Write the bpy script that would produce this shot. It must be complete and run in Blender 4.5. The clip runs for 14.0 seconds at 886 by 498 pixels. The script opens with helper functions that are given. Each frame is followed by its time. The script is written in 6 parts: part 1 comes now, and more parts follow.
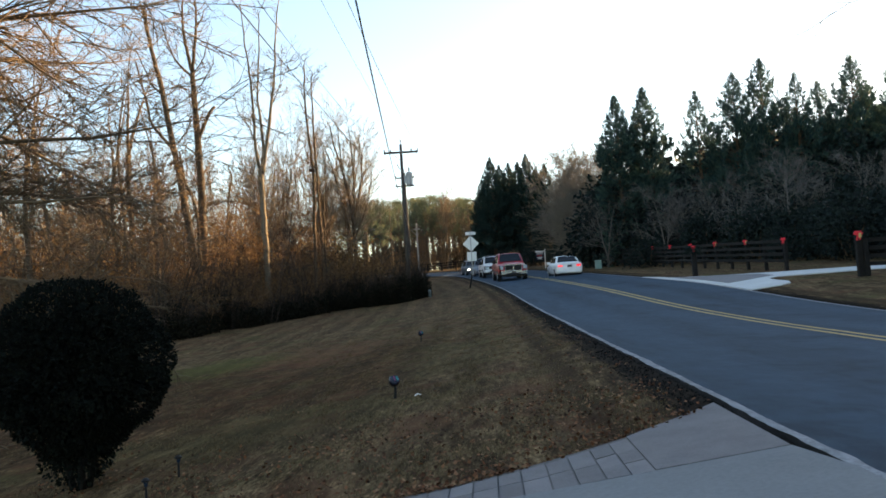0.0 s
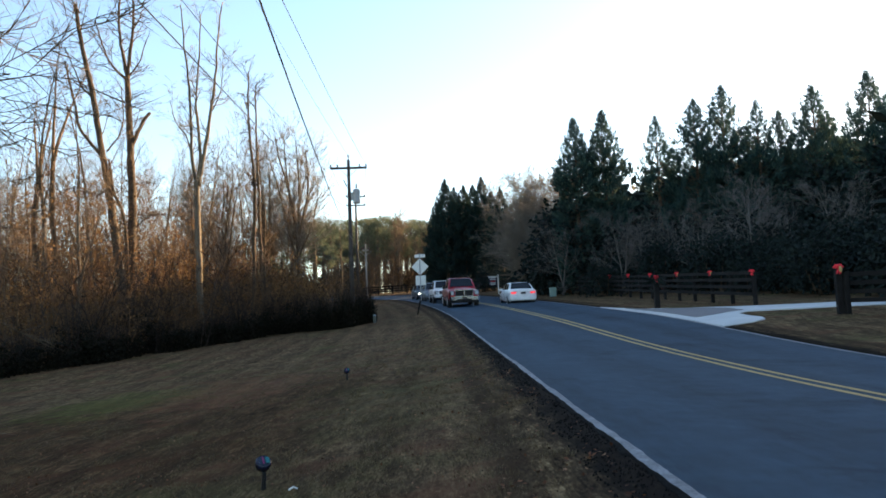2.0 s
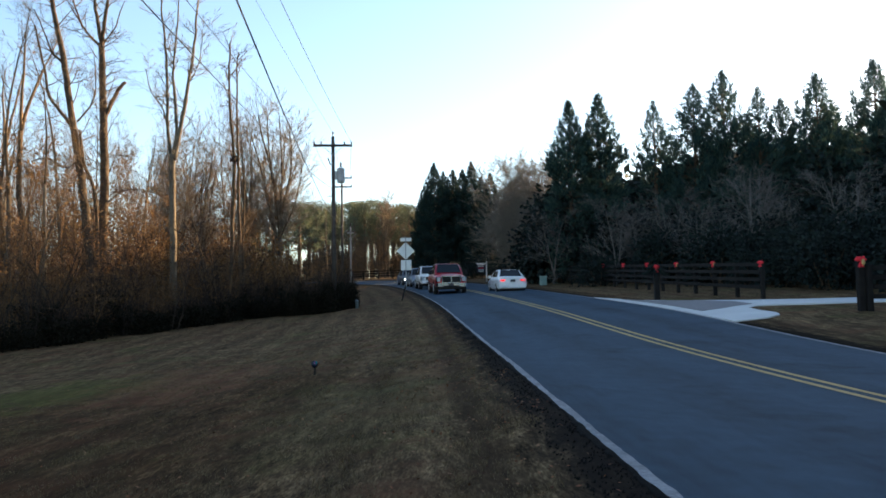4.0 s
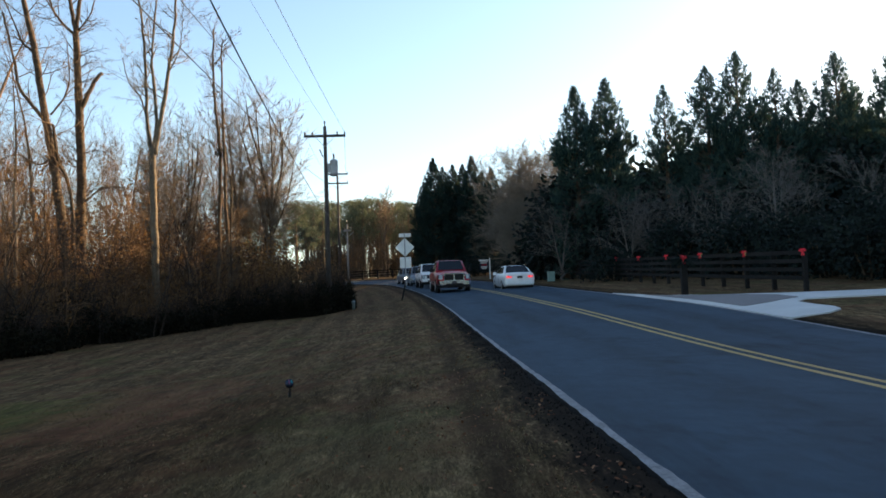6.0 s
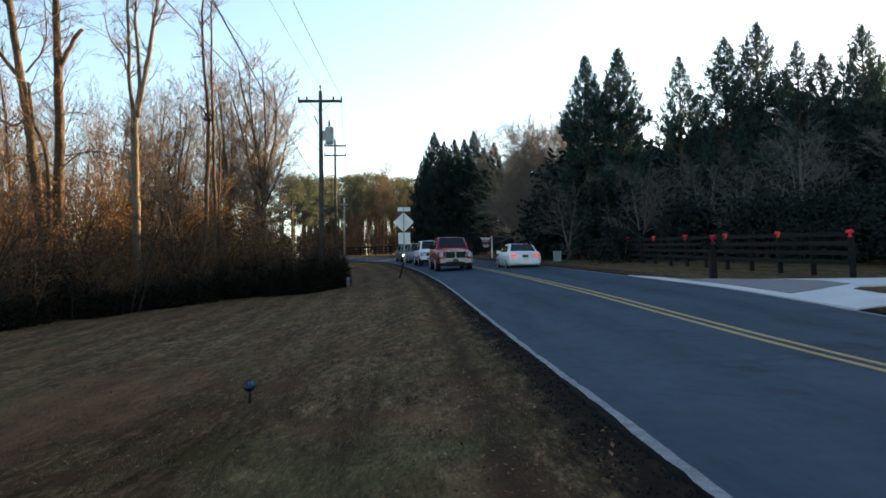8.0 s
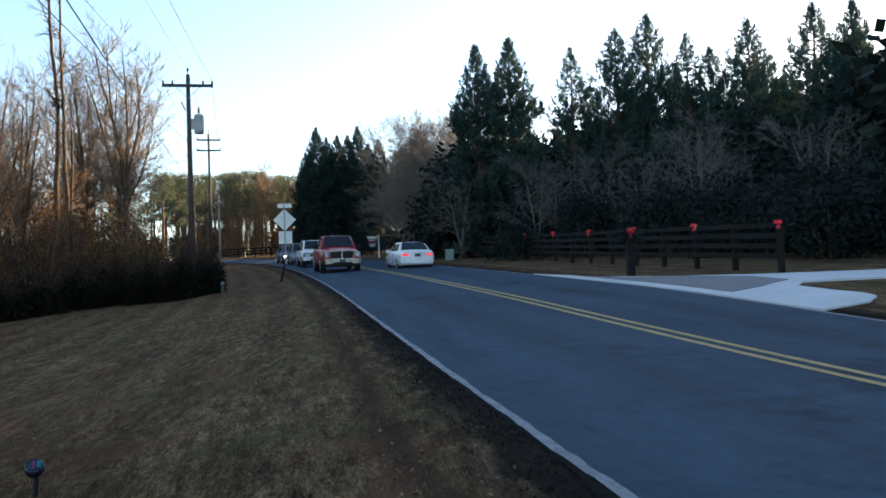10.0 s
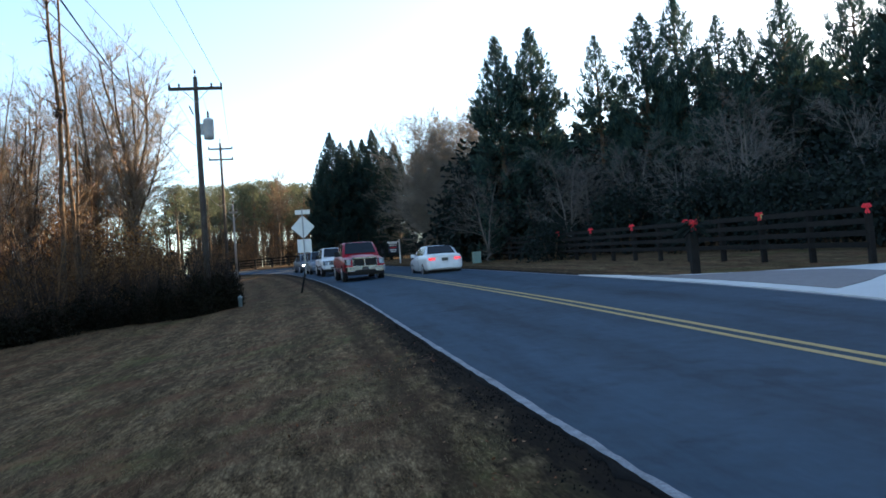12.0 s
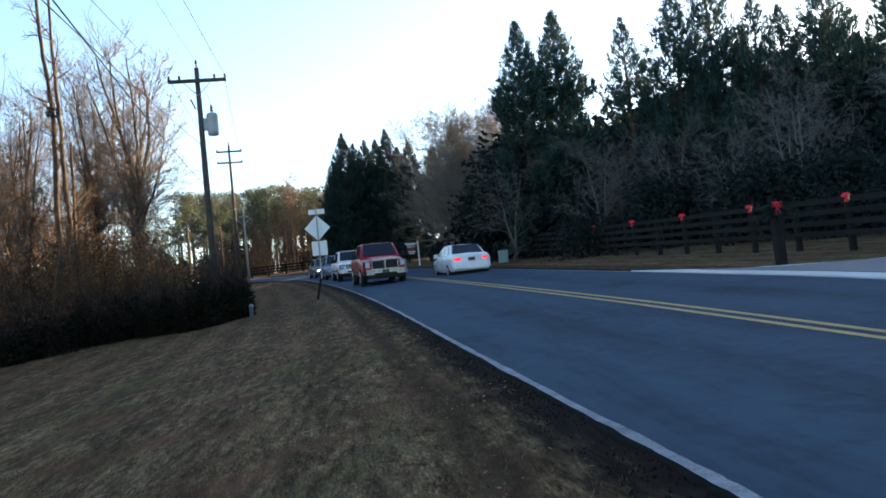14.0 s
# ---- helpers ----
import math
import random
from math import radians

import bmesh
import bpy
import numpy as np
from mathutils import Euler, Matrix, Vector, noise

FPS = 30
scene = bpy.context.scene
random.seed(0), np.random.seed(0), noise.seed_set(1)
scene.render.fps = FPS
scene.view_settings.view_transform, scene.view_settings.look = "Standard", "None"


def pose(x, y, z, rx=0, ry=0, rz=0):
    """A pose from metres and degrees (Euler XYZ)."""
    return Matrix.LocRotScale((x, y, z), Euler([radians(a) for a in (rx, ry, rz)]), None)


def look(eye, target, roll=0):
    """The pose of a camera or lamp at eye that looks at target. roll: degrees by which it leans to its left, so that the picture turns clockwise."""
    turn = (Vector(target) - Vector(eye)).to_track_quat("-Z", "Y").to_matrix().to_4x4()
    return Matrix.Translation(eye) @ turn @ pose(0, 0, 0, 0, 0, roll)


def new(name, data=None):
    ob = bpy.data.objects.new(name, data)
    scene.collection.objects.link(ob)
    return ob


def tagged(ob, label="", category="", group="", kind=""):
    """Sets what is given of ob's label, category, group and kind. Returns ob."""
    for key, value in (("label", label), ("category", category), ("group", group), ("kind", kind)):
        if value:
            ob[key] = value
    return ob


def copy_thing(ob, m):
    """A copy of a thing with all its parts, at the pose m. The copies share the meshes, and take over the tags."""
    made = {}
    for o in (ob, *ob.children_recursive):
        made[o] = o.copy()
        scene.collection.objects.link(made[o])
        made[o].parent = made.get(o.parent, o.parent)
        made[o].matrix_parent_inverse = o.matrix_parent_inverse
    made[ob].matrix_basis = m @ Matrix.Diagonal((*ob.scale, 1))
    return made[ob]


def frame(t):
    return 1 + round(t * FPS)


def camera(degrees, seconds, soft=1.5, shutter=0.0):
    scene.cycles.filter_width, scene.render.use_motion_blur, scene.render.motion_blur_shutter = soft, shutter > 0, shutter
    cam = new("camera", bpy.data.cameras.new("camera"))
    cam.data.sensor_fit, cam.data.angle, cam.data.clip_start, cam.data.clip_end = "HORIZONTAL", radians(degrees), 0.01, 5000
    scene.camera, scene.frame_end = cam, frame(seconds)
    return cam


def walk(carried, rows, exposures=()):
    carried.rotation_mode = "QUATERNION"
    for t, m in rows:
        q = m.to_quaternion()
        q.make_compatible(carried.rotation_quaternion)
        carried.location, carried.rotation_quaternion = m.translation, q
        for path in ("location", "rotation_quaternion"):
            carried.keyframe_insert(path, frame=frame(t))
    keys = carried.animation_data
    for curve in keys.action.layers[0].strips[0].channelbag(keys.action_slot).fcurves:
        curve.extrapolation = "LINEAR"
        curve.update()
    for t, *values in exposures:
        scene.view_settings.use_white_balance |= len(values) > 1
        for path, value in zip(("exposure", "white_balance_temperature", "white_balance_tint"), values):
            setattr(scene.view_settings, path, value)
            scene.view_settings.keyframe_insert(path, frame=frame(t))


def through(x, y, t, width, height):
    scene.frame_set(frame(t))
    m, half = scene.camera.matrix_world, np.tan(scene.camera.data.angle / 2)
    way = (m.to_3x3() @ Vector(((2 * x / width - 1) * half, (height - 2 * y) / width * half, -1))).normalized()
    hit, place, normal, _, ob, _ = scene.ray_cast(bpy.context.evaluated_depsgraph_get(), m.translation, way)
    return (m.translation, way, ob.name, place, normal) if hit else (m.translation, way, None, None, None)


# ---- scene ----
cam = camera(55.3, 14.0, soft=1.7)
PATH = [
    (0, (0.051, 0.858, 0.856), (-0.044, 2.850, 1.001), -3.7),
    (0.5, (0.125, 1.657, 0.977), (0.029, 3.612, 1.384), -4.5),
    (1, (0.289, 2.315, 0.980), (0.124, 4.282, 1.303), -3.2),
    (1.5, (0.375, 3.143, 1.039), (0.332, 5.142, 1.088), -3.3),
    (2, (0.366, 3.929, 1.065), (0.380, 5.920, 1.259), -2.4),
    (2.5, (0.423, 4.548, 1.093), (0.484, 6.538, 1.278), -2.6),
    (2.7, (0.439, 4.738, 1.107), (0.475, 6.732, 1.257), -2.2),
    (4.8, (0.402, 7.478, 1.172), (0.453, 9.470, 1.339), -0.8),
    (5, (0.362, 7.817, 1.188), (0.465, 9.810, 1.324), -2.3),
    (5.5, (0.421, 8.512, 1.180), (0.497, 10.505, 1.325), -2.8),
    (6, (0.410, 9.468, 1.211), (0.451, 11.461, 1.370), -2.2),
    (6.5, (0.452, 10.237, 1.244), (0.443, 12.236, 1.317), -1.0),
    (7, (0.413, 10.975, 1.255), (0.436, 12.973, 1.321), -1.3),
    (7.5, (0.418, 11.571, 1.318), (0.430, 13.570, 1.368), -1.6),
    (8, (0.353, 12.336, 1.301), (0.395, 14.333, 1.409), -1.1),
    (8.5, (0.334, 13.317, 1.271), (0.463, 15.313, 1.298), -2.3),
    (9, (0.314, 14.128, 1.380), (0.551, 16.114, 1.422), -3.7),
    (9.2, (0.360, 14.412, 1.385), (0.668, 16.386, 1.465), -2.6),
    (11.5, (0.039, 17.593, 1.574), (0.358, 19.565, 1.681), -2.2),
    (12, (0.062, 18.129, 1.589), (0.343, 20.106, 1.698), -4.5),
    (12.5, (-0.002, 18.965, 1.619), (0.164, 20.953, 1.769), -3.0),
    (13, (0.027, 19.701, 1.650), (0.318, 21.679, 1.722), -3.1),
    (13.5, (-0.004, 20.624, 1.643), (0.113, 22.615, 1.792), -4.2),
    (14, (-0.072, 21.226, 1.657), (0.178, 23.206, 1.775), -6.0),
]
walk(cam, [(t, look(eye, target, roll)) for t, eye, target, roll in PATH],
     [(0.0, 1.7, 7050, 10), (1.0, 1.65, 6800, 10), (2.6, 1.55, 6200, 10), (5.0, 1.32, 6350, 10), (6.5, 1.2, 6450, 10), (8.0, 1.42, 6600, 10), (9.2, 1.5, 6300, 10), (11.5, 1.68, 5950, 10), (14.0, 1.68, 5850, 10)])

# ---- world, sun, exposure ----
SUN_AZ, SUN_EL = 55.0, 12.5          # degrees right of the walk's line, and above the horizon
world = bpy.data.worlds.new("sky")
scene.world = world
world.use_nodes = True
wn = world.node_tree
wn.nodes.clear()
sky = wn.nodes.new("ShaderNodeTexSky")
sky.sky_type, sky.sun_disc = "NISHITA", False
sky.sun_elevation, sky.sun_rotation = radians(SUN_EL), radians(SUN_AZ)
sky.air_density, sky.dust_density, sky.ozone_density = 1.0, 0.8, 1.3
bg = wn.nodes.new("ShaderNodeBackground")
bg.inputs["Strength"].default_value = 0.15
wo = wn.nodes.new("ShaderNodeOutputWorld")
wn.links.new(sky.outputs[0], bg.inputs[0])
wn.links.new(bg.outputs[0], wo.inputs[0])

sun = new("sun", bpy.data.lights.new("sun", "SUN"))
sun.data.energy, sun.data.angle, sun.data.color = 9.5, radians(0.6), (1.0, 0.68, 0.36)
a, e = radians(SUN_AZ), radians(SUN_EL)
sun.matrix_world = look((math.sin(a) * math.cos(e) * 200, math.cos(a) * math.cos(e) * 200, math.sin(e) * 200), (0, 0, 0))


# ---- materials ----
def ramp(nt, fac, stops):
    n = nt.nodes.new("ShaderNodeValToRGB")
    while len(n.color_ramp.elements) < len(stops):
        n.color_ramp.elements.new(0.5)
    for el, (p, c) in zip(n.color_ramp.elements, stops):
        el.position, el.color = p, (*c, 1)
    nt.links.new(fac, n.inputs[0])
    return n.outputs[0]


def noise_node(nt, vec, scale, detail=4, rough=0.6):
    n = nt.nodes.new("ShaderNodeTexNoise")
    n.inputs["Scale"].default_value, n.inputs["Detail"].default_value, n.inputs["Roughness"].default_value = scale, detail, rough
    nt.links.new(vec, n.inputs["Vector"])
    return n.outputs[0]


def mix(nt, fac, a_in, b_in, mode="MIX"):
    n = nt.nodes.new("ShaderNodeMix")
    n.data_type, n.blend_type = "RGBA", mode
    for sock, v in ((n.inputs[0], fac), (n.inputs[6], a_in), (n.inputs[7], b_in)):
        if isinstance(v, bpy.types.NodeSocket):
            nt.links.new(v, sock)
        else:
            sock.default_value = v if isinstance(v, float) else (*v, 1)
    return n.outputs[2]


def maths(nt, op, a_in, b_in=0.0, c_in=0.0):
    n = nt.nodes.new("ShaderNodeMath")
    n.operation = op
    for sock, v in zip(n.inputs, (a_in, b_in, c_in)):
        if isinstance(v, bpy.types.NodeSocket):
            nt.links.new(v, sock)
        else:
            sock.default_value = v
    return n.outputs[0]


def base_mat(name, rough=0.8, metal=0.0, spec=0.4):
    m = bpy.data.materials.new(name)
    m.use_nodes = True
    nt = m.node_tree
    b = nt.nodes["Principled BSDF"]
    b.inputs["Roughness"].default_value, b.inputs["Metallic"].default_value = rough, metal
    b.inputs["Specular IOR Level"].default_value = spec
    return m, nt, b


def coords(nt, kind="Object"):
    return nt.nodes.new("ShaderNodeTexCoord").outputs[kind]


def bump(nt, b, height, strength, dist):
    n = nt.nodes.new("ShaderNodeBump")
    n.inputs["Strength"].default_value, n.inputs["Distance"].default_value = strength, dist
    nt.links.new(height, n.inputs["Height"])
    nt.links.new(n.outputs[0], b.inputs["Normal"])


def worn(name, dark, light, scale=6.0, fine=60.0, rough=0.8, metal=0.0, relief=0.3, depth=0.01, vary=0.0, spec=0.4):
    """Two scales of noise between two colours, with relief; vary: how much single objects differ."""
    m, nt, b = base_mat(name, rough, metal, spec)
    v = coords(nt)
    big, small = noise_node(nt, v, scale), noise_node(nt, v, fine, 3)
    f = maths(nt, "MULTIPLY_ADD", small, 0.5, maths(nt, "MULTIPLY", big, 0.5))
    c = ramp(nt, f, ((0.3, dark), (0.7, light)))
    if vary:
        r = nt.nodes.new("ShaderNodeObjectInfo").outputs["Random"]
        k = maths(nt, "MULTIPLY_ADD", r, 2 * vary, 1 - vary)
        hsv = nt.nodes.new("ShaderNodeHueSaturation")
        nt.links.new(k, hsv.inputs["Value"])
        nt.links.new(c, hsv.inputs["Color"])
        c = hsv.outputs[0]
    nt.links.new(c, b.inputs["Base Color"])
    bump(nt, b, f, relief, depth)
    return m


def leafy(name, stops, rough=0.6, through=0.25):
    """Leaves that differ one by one."""
    m, nt, b = base_mat(name, rough, 0, 0.12)
    g = nt.nodes.new("ShaderNodeNewGeometry")
    big = noise_node(nt, coords(nt), 0.7, 2)
    f = maths(nt, "MULTIPLY_ADD", g.outputs["Random Per Island"], 0.6, maths(nt, "MULTIPLY", big, 0.4))
    c = ramp(nt, f, stops)
    nt.links.new(c, b.inputs["Base Color"])
    t = nt.nodes.new("ShaderNodeBsdfTranslucent")
    nt.links.new(c, t.inputs[0])
    s = nt.nodes.new("ShaderNodeMixShader")
    s.inputs[0].default_value = through
    nt.links.new(b.outputs[0], s.inputs[1])
    nt.links.new(t.outputs[0], s.inputs[2])
    nt.links.new(s.outputs[0], nt.nodes["Material Output"].inputs[0])
    return m


def lawn_mat():
    m, nt, b = base_mat("dormant_lawn", 0.95, 0, 0.02)
    v = coords(nt)
    d = nt.nodes.new("ShaderNodeAttribute")
    d.attribute_name = "kerb"
    d = d.outputs["Fac"]
    mown = nt.nodes.new("ShaderNodeVectorMath")
    mown.operation = "MULTIPLY"
    mown.inputs[1].default_value = (1.0, 0.2, 1.0)
    nt.links.new(v, mown.inputs[0])
    blot, mid = noise_node(nt, v, 0.35, 5, 0.65), noise_node(nt, v, 1.7, 5, 0.65)
    fine, tiny = noise_node(nt, mown.outputs[0], 9.0, 5, 0.65), noise_node(nt, mown.outputs[0], 48.0, 5, 0.65)
    c = ramp(nt, maths(nt, "MULTIPLY_ADD", fine, 0.5, maths(nt, "MULTIPLY", tiny, 0.5)),
             ((0.36, (0.006, 0.0035, 0.002)), (0.45, (0.046, 0.027, 0.013)), (0.54, (0.112, 0.069, 0.033)), (0.66, (0.27, 0.182, 0.095))))
    c = mix(nt, ramp(nt, mid, ((0.42, (0, 0, 0)), (0.62, (0.5, 0.5, 0.5)))), c, (0.054, 0.036, 0.021), "MIX")
    green = maths(nt, "MULTIPLY", ramp(nt, blot, ((0.53, (0, 0, 0)), (0.66, (1, 1, 1)))), ramp(nt, fine, ((0.35, (0, 0, 0)), (0.65, (0.75, 0.75, 0.75)))))
    c = mix(nt, green, c, (0.04, 0.05, 0.012))
    red = noise_node(nt, v, 0.8, 3)
    clay = maths(nt, "MULTIPLY", ramp(nt, red, ((0.5, (0, 0, 0)), (0.64, (1, 1, 1)))), ramp(nt, d, ((0.0, (0, 0, 0)), (1.0, (0.6, 0.6, 0.6)))))
    c = mix(nt, clay, c, (0.085, 0.036, 0.019))
    lay = nt.nodes.new("ShaderNodeVectorMath")
    lay.operation = "MULTIPLY"
    lay.inputs[1].default_value = (1.0, 0.28, 1.0)
    nt.links.new(v, lay.inputs[0])
    blotch = noise_node(nt, lay.outputs[0], 1.5, 5, 0.65)
    c = mix(nt, 0.45, c, ramp(nt, blotch, ((0.3, (0.3, 0.29, 0.28)), (0.5, (1, 1, 1)), (0.7, (1.75, 1.75, 1.7)))), "MULTIPLY")
    # rusty bare soil on the lower lawn
    sep = nt.nodes.new("ShaderNodeSeparateXYZ")
    nt.links.new(v, sep.inputs[0])
    span = maths(nt, "SUBTRACT", 1.0, maths(nt, "MULTIPLY", maths(nt, "ABSOLUTE", maths(nt, "SUBTRACT", maths(nt, "MULTIPLY_ADD", mid, 5.0, sep.outputs[1]), 20.0)), 0.12))
    side = maths(nt, "MULTIPLY", maths(nt, "SUBTRACT", maths(nt, "MULTIPLY_ADD", blot, 1.5, d), 2.4), 0.5)
    worn_soil = maths(nt, "MULTIPLY", maths(nt, "MINIMUM", maths(nt, "MAXIMUM", maths(nt, "MULTIPLY", span, 2.0), 0.0), 1.0), maths(nt, "MINIMUM", maths(nt, "MAXIMUM", side, 0.0), 1.0))
    c = mix(nt, maths(nt, "MULTIPLY", worn_soil, 0.85), c, mix(nt, 1.0, c, (0.62, 0.5, 0.42), "MULTIPLY"))
    # the upper lawn is bleached paler
    bleached = maths(nt, "MINIMUM", maths(nt, "MAXIMUM", maths(nt, "MULTIPLY", maths(nt, "SUBTRACT", maths(nt, "MULTIPLY_ADD", blot, 8.0, sep.outputs[1]), 24.0), 0.1), 0.0), 1.0)
    c = mix(nt, bleached, c, mix(nt, 1.0, c, (1.04, 1.03, 1.02), "MULTIPLY"))
    # a green patch that kept its colour, and a rusty bare one, both with ragged outlines
    for cx, cy, rx, ry, tint, amount in ((-7.2, 24.6, 2.6, 3.4, (0.062, 0.066, 0.014), 0.65), (-4.6, 24.5, 2.2, 4.6, (0.125, 0.05, 0.026), 0.62), (-0.4, 16.5, 1.6, 3.6, (0.07, 0.066, 0.026), 0.3), (-2.6, 10.5, 2.0, 2.2, (0.06, 0.055, 0.02), 0.4)):
        off = nt.nodes.new("ShaderNodeVectorMath")
        off.operation = "MULTIPLY_ADD"
        nt.links.new(v, off.inputs[0])
        off.inputs[1].default_value, off.inputs[2].default_value = (1 / rx, 1 / ry, 0.0), (-cx / rx, -cy / ry, 0.0)
        far_off = nt.nodes.new("ShaderNodeVectorMath")
        far_off.operation = "LENGTH"
        nt.links.new(off.outputs[0], far_off.inputs[0])
        reach = maths(nt, "MULTIPLY_ADD", maths(nt, "SUBTRACT", mid, 0.5), 2.6, far_off.outputs["Value"])
        inside = ramp(nt, reach, ((0.55, (1, 1, 1)), (1.0, (0, 0, 0))))
        c = mix(nt, maths(nt, "MULTIPLY", inside, maths(nt, "MULTIPLY", maths(nt, "MULTIPLY_ADD", fine, 1.2, 0.25), amount)), c, tint)
    # mower passes and the worn wheel track beside the road
    wob = maths(nt, "MULTIPLY_ADD", mid, 0.5, d)
    stripe = maths(nt, "MULTIPLY_ADD", maths(nt, "SINE", maths(nt, "MULTIPLY", wob, 5.2)), 0.15, 1.07)
    hsv = nt.nodes.new("ShaderNodeHueSaturation")
    hsv.inputs["Hue"].default_value, hsv.inputs["Saturation"].default_value = 0.505, 0.94
    nt.links.new(c, hsv.inputs["Color"])
    nt.links.new(stripe, hsv.inputs["Value"])
    c = hsv.outputs[0]
    track = maths(nt, "SUBTRACT", 1.0, maths(nt, "MULTIPLY", maths(nt, "ABSOLUTE", maths(nt, "SUBTRACT", wob, 1.05)), 4.2))
    c = mix(nt, maths(nt, "MULTIPLY", maths(nt, "MAXIMUM", track, 0.0), 0.75), c, (0.028, 0.017, 0.011))
    edge = maths(nt, "SUBTRACT", 1.0, maths(nt, "MULTIPLY", maths(nt, "MULTIPLY_ADD", fine, 0.5, maths(nt, "SUBTRACT", d, 0.48)), 2.6))
    c = mix(nt, maths(nt, "MINIMUM", maths(nt, "MAXIMUM", edge, 0.0), 0.94), c, (0.009, 0.0075, 0.007))
    nt.links.new(c, b.inputs["Base Color"])
    bump(nt, b, maths(nt, "MULTIPLY_ADD", tiny, 0.6, fine), 0.4, 0.02)
    return m


def asphalt_mat():
    m, nt, b = base_mat("asphalt", 0.9, 0, 0.14)
    v = coords(nt)
    d = nt.nodes.new("ShaderNodeAttribute")
    d.attribute_name = "kerb"
    d = d.outputs["Fac"]
    grit, mid, big = noise_node(nt, v, 140, 3, 0.8), noise_node(nt, v, 3.5, 5), noise_node(nt, v, 0.28, 4)
    c = ramp(nt, maths(nt, "MULTIPLY_ADD", grit, 0.55, maths(nt, "MULTIPLY", mid, 0.45)), ((0.3, (0.0178, 0.034, 0.0525)), (0.7, (0.0356, 0.0690, 0.105))))
    # paler wheel paths and dark oil down each lane, with blotches
    lane = maths(nt, "MULTIPLY_ADD", maths(nt, "COSINE", maths(nt, "MULTIPLY", d, 3.59)), -0.1, 1.0)
    hsv = nt.nodes.new("ShaderNodeHueSaturation")
    nt.links.new(c, hsv.inputs["Color"])
    nt.links.new(maths(nt, "MULTIPLY", lane, maths(nt, "MULTIPLY_ADD", big, 0.5, 0.75)), hsv.inputs["Value"])
    c = hsv.outputs[0]
    # wandering cracks and dark worn blotches
    warp = nt.nodes.new("ShaderNodeVectorMath")
    warp.operation = "MULTIPLY_ADD"
    nz = nt.nodes.new("ShaderNodeTexNoise")
    nz.inputs["Scale"].default_value, nz.inputs["Detail"].default_value = 0.9, 5
    nt.links.new(v, nz.inputs["Vector"])
    nt.links.new(nz.outputs["Color"], warp.inputs[0])
    warp.inputs[1].default_value = (1.6, 1.6, 0)
    nt.links.new(v, warp.inputs[2])
    cells = nt.nodes.new("ShaderNodeTexVoronoi")
    cells.feature = "DISTANCE_TO_EDGE"
    cells.inputs["Scale"].default_value = 0.3
    nt.links.new(warp.outputs[0], cells.inputs["Vector"])
    lines = ramp(nt, cells.outputs["Distance"], ((0.0, (0.4, 0.4, 0.4)), (0.007, (0, 0, 0))))
    where = ramp(nt, noise_node(nt, v, 0.16, 3), ((0.56, (0, 0, 0)), (0.64, (1, 1, 1))))
    c = mix(nt, maths(nt, "MULTIPLY", lines, where), c, (0.005, 0.008, 0.012))
    spot = ramp(nt, noise_node(nt, warp.outputs[0], 0.55, 5, 0.7), ((0.54, (1, 1, 1)), (0.66, (0.62, 0.64, 0.66))))
    c = mix(nt, 1.0, c, spot, "MULTIPLY")
    drag = nt.nodes.new("ShaderNodeVectorMath")
    drag.operation = "MULTIPLY"
    drag.inputs[1].default_value = (1.0, 0.1, 1.0)
    nt.links.new(v, drag.inputs[0])
    smear = ramp(nt, noise_node(nt, drag.outputs[0], 1.1, 6, 0.72), ((0.5, (1, 1, 1)), (0.68, (0.6, 0.62, 0.66))))
    mottle = ramp(nt, noise_node(nt, drag.outputs[0], 14.0, 4, 0.7), ((0.3, (0.9, 0.9, 0.91)), (0.7, (1.08, 1.08, 1.07))))
    c = mix(nt, 1.0, mix(nt, 1.0, c, smear, "MULTIPLY"), mottle, "MULTIPLY")
    nt.links.new(c, b.inputs["Base Color"])
    bump(nt, b, grit, 0.35, 0.006)
    return m


def paint(name, colour, rough=0.35, metal=0.0, coat=0.2):
    m, nt, b = base_mat(name, rough, metal, 0.3)
    n = noise_node(nt, coords(nt), 3.0, 4)
    dirt = ramp(nt, n, ((0.35, tuple(k * 0.86 for k in colour)), (0.65, colour)))
    nt.links.new(dirt, b.inputs["Base Color"])
    b.inputs["Coat Weight"].default_value = coat
    return m


def glow(name, colour, power):
    m, nt, b = base_mat(name, 0.2)
    b.inputs["Base Color"].default_value = (*colour, 1)
    b.inputs["Emission Color"].default_value = (*colour, 1)
    b.inputs["Emission Strength"].default_value = power
    return m


LAWN, ASPHALT = lawn_mat(), asphalt_mat()
EDGE_PAINT = worn("worn_white_road_paint", (0.045, 0.05, 0.06), (0.27, 0.285, 0.31), 5, 45, 0.8)
YELLOW = worn("yellow_road_paint", (0.2, 0.14, 0.04), (0.45, 0.32, 0.09), 4, 60, 0.7)
CONCRETE = worn("driveway_concrete", (0.12, 0.125, 0.13), (0.18, 0.187, 0.195), 1.2, 40, 0.9, 0, 0.25, 0.006)
PALE = worn("new_pale_concrete", (0.4, 0.4, 0.4), (0.55, 0.55, 0.54), 1.0, 30, 0.9)
PAVER = worn("stamped_paver", (0.112, 0.104, 0.108), (0.178, 0.166, 0.17), 5, 70, 0.9, 0, 0.5, 0.012, 0.18)
MORTAR = worn("mortar", (0.075, 0.07, 0.07), (0.115, 0.108, 0.106), 8, 80, 0.95)
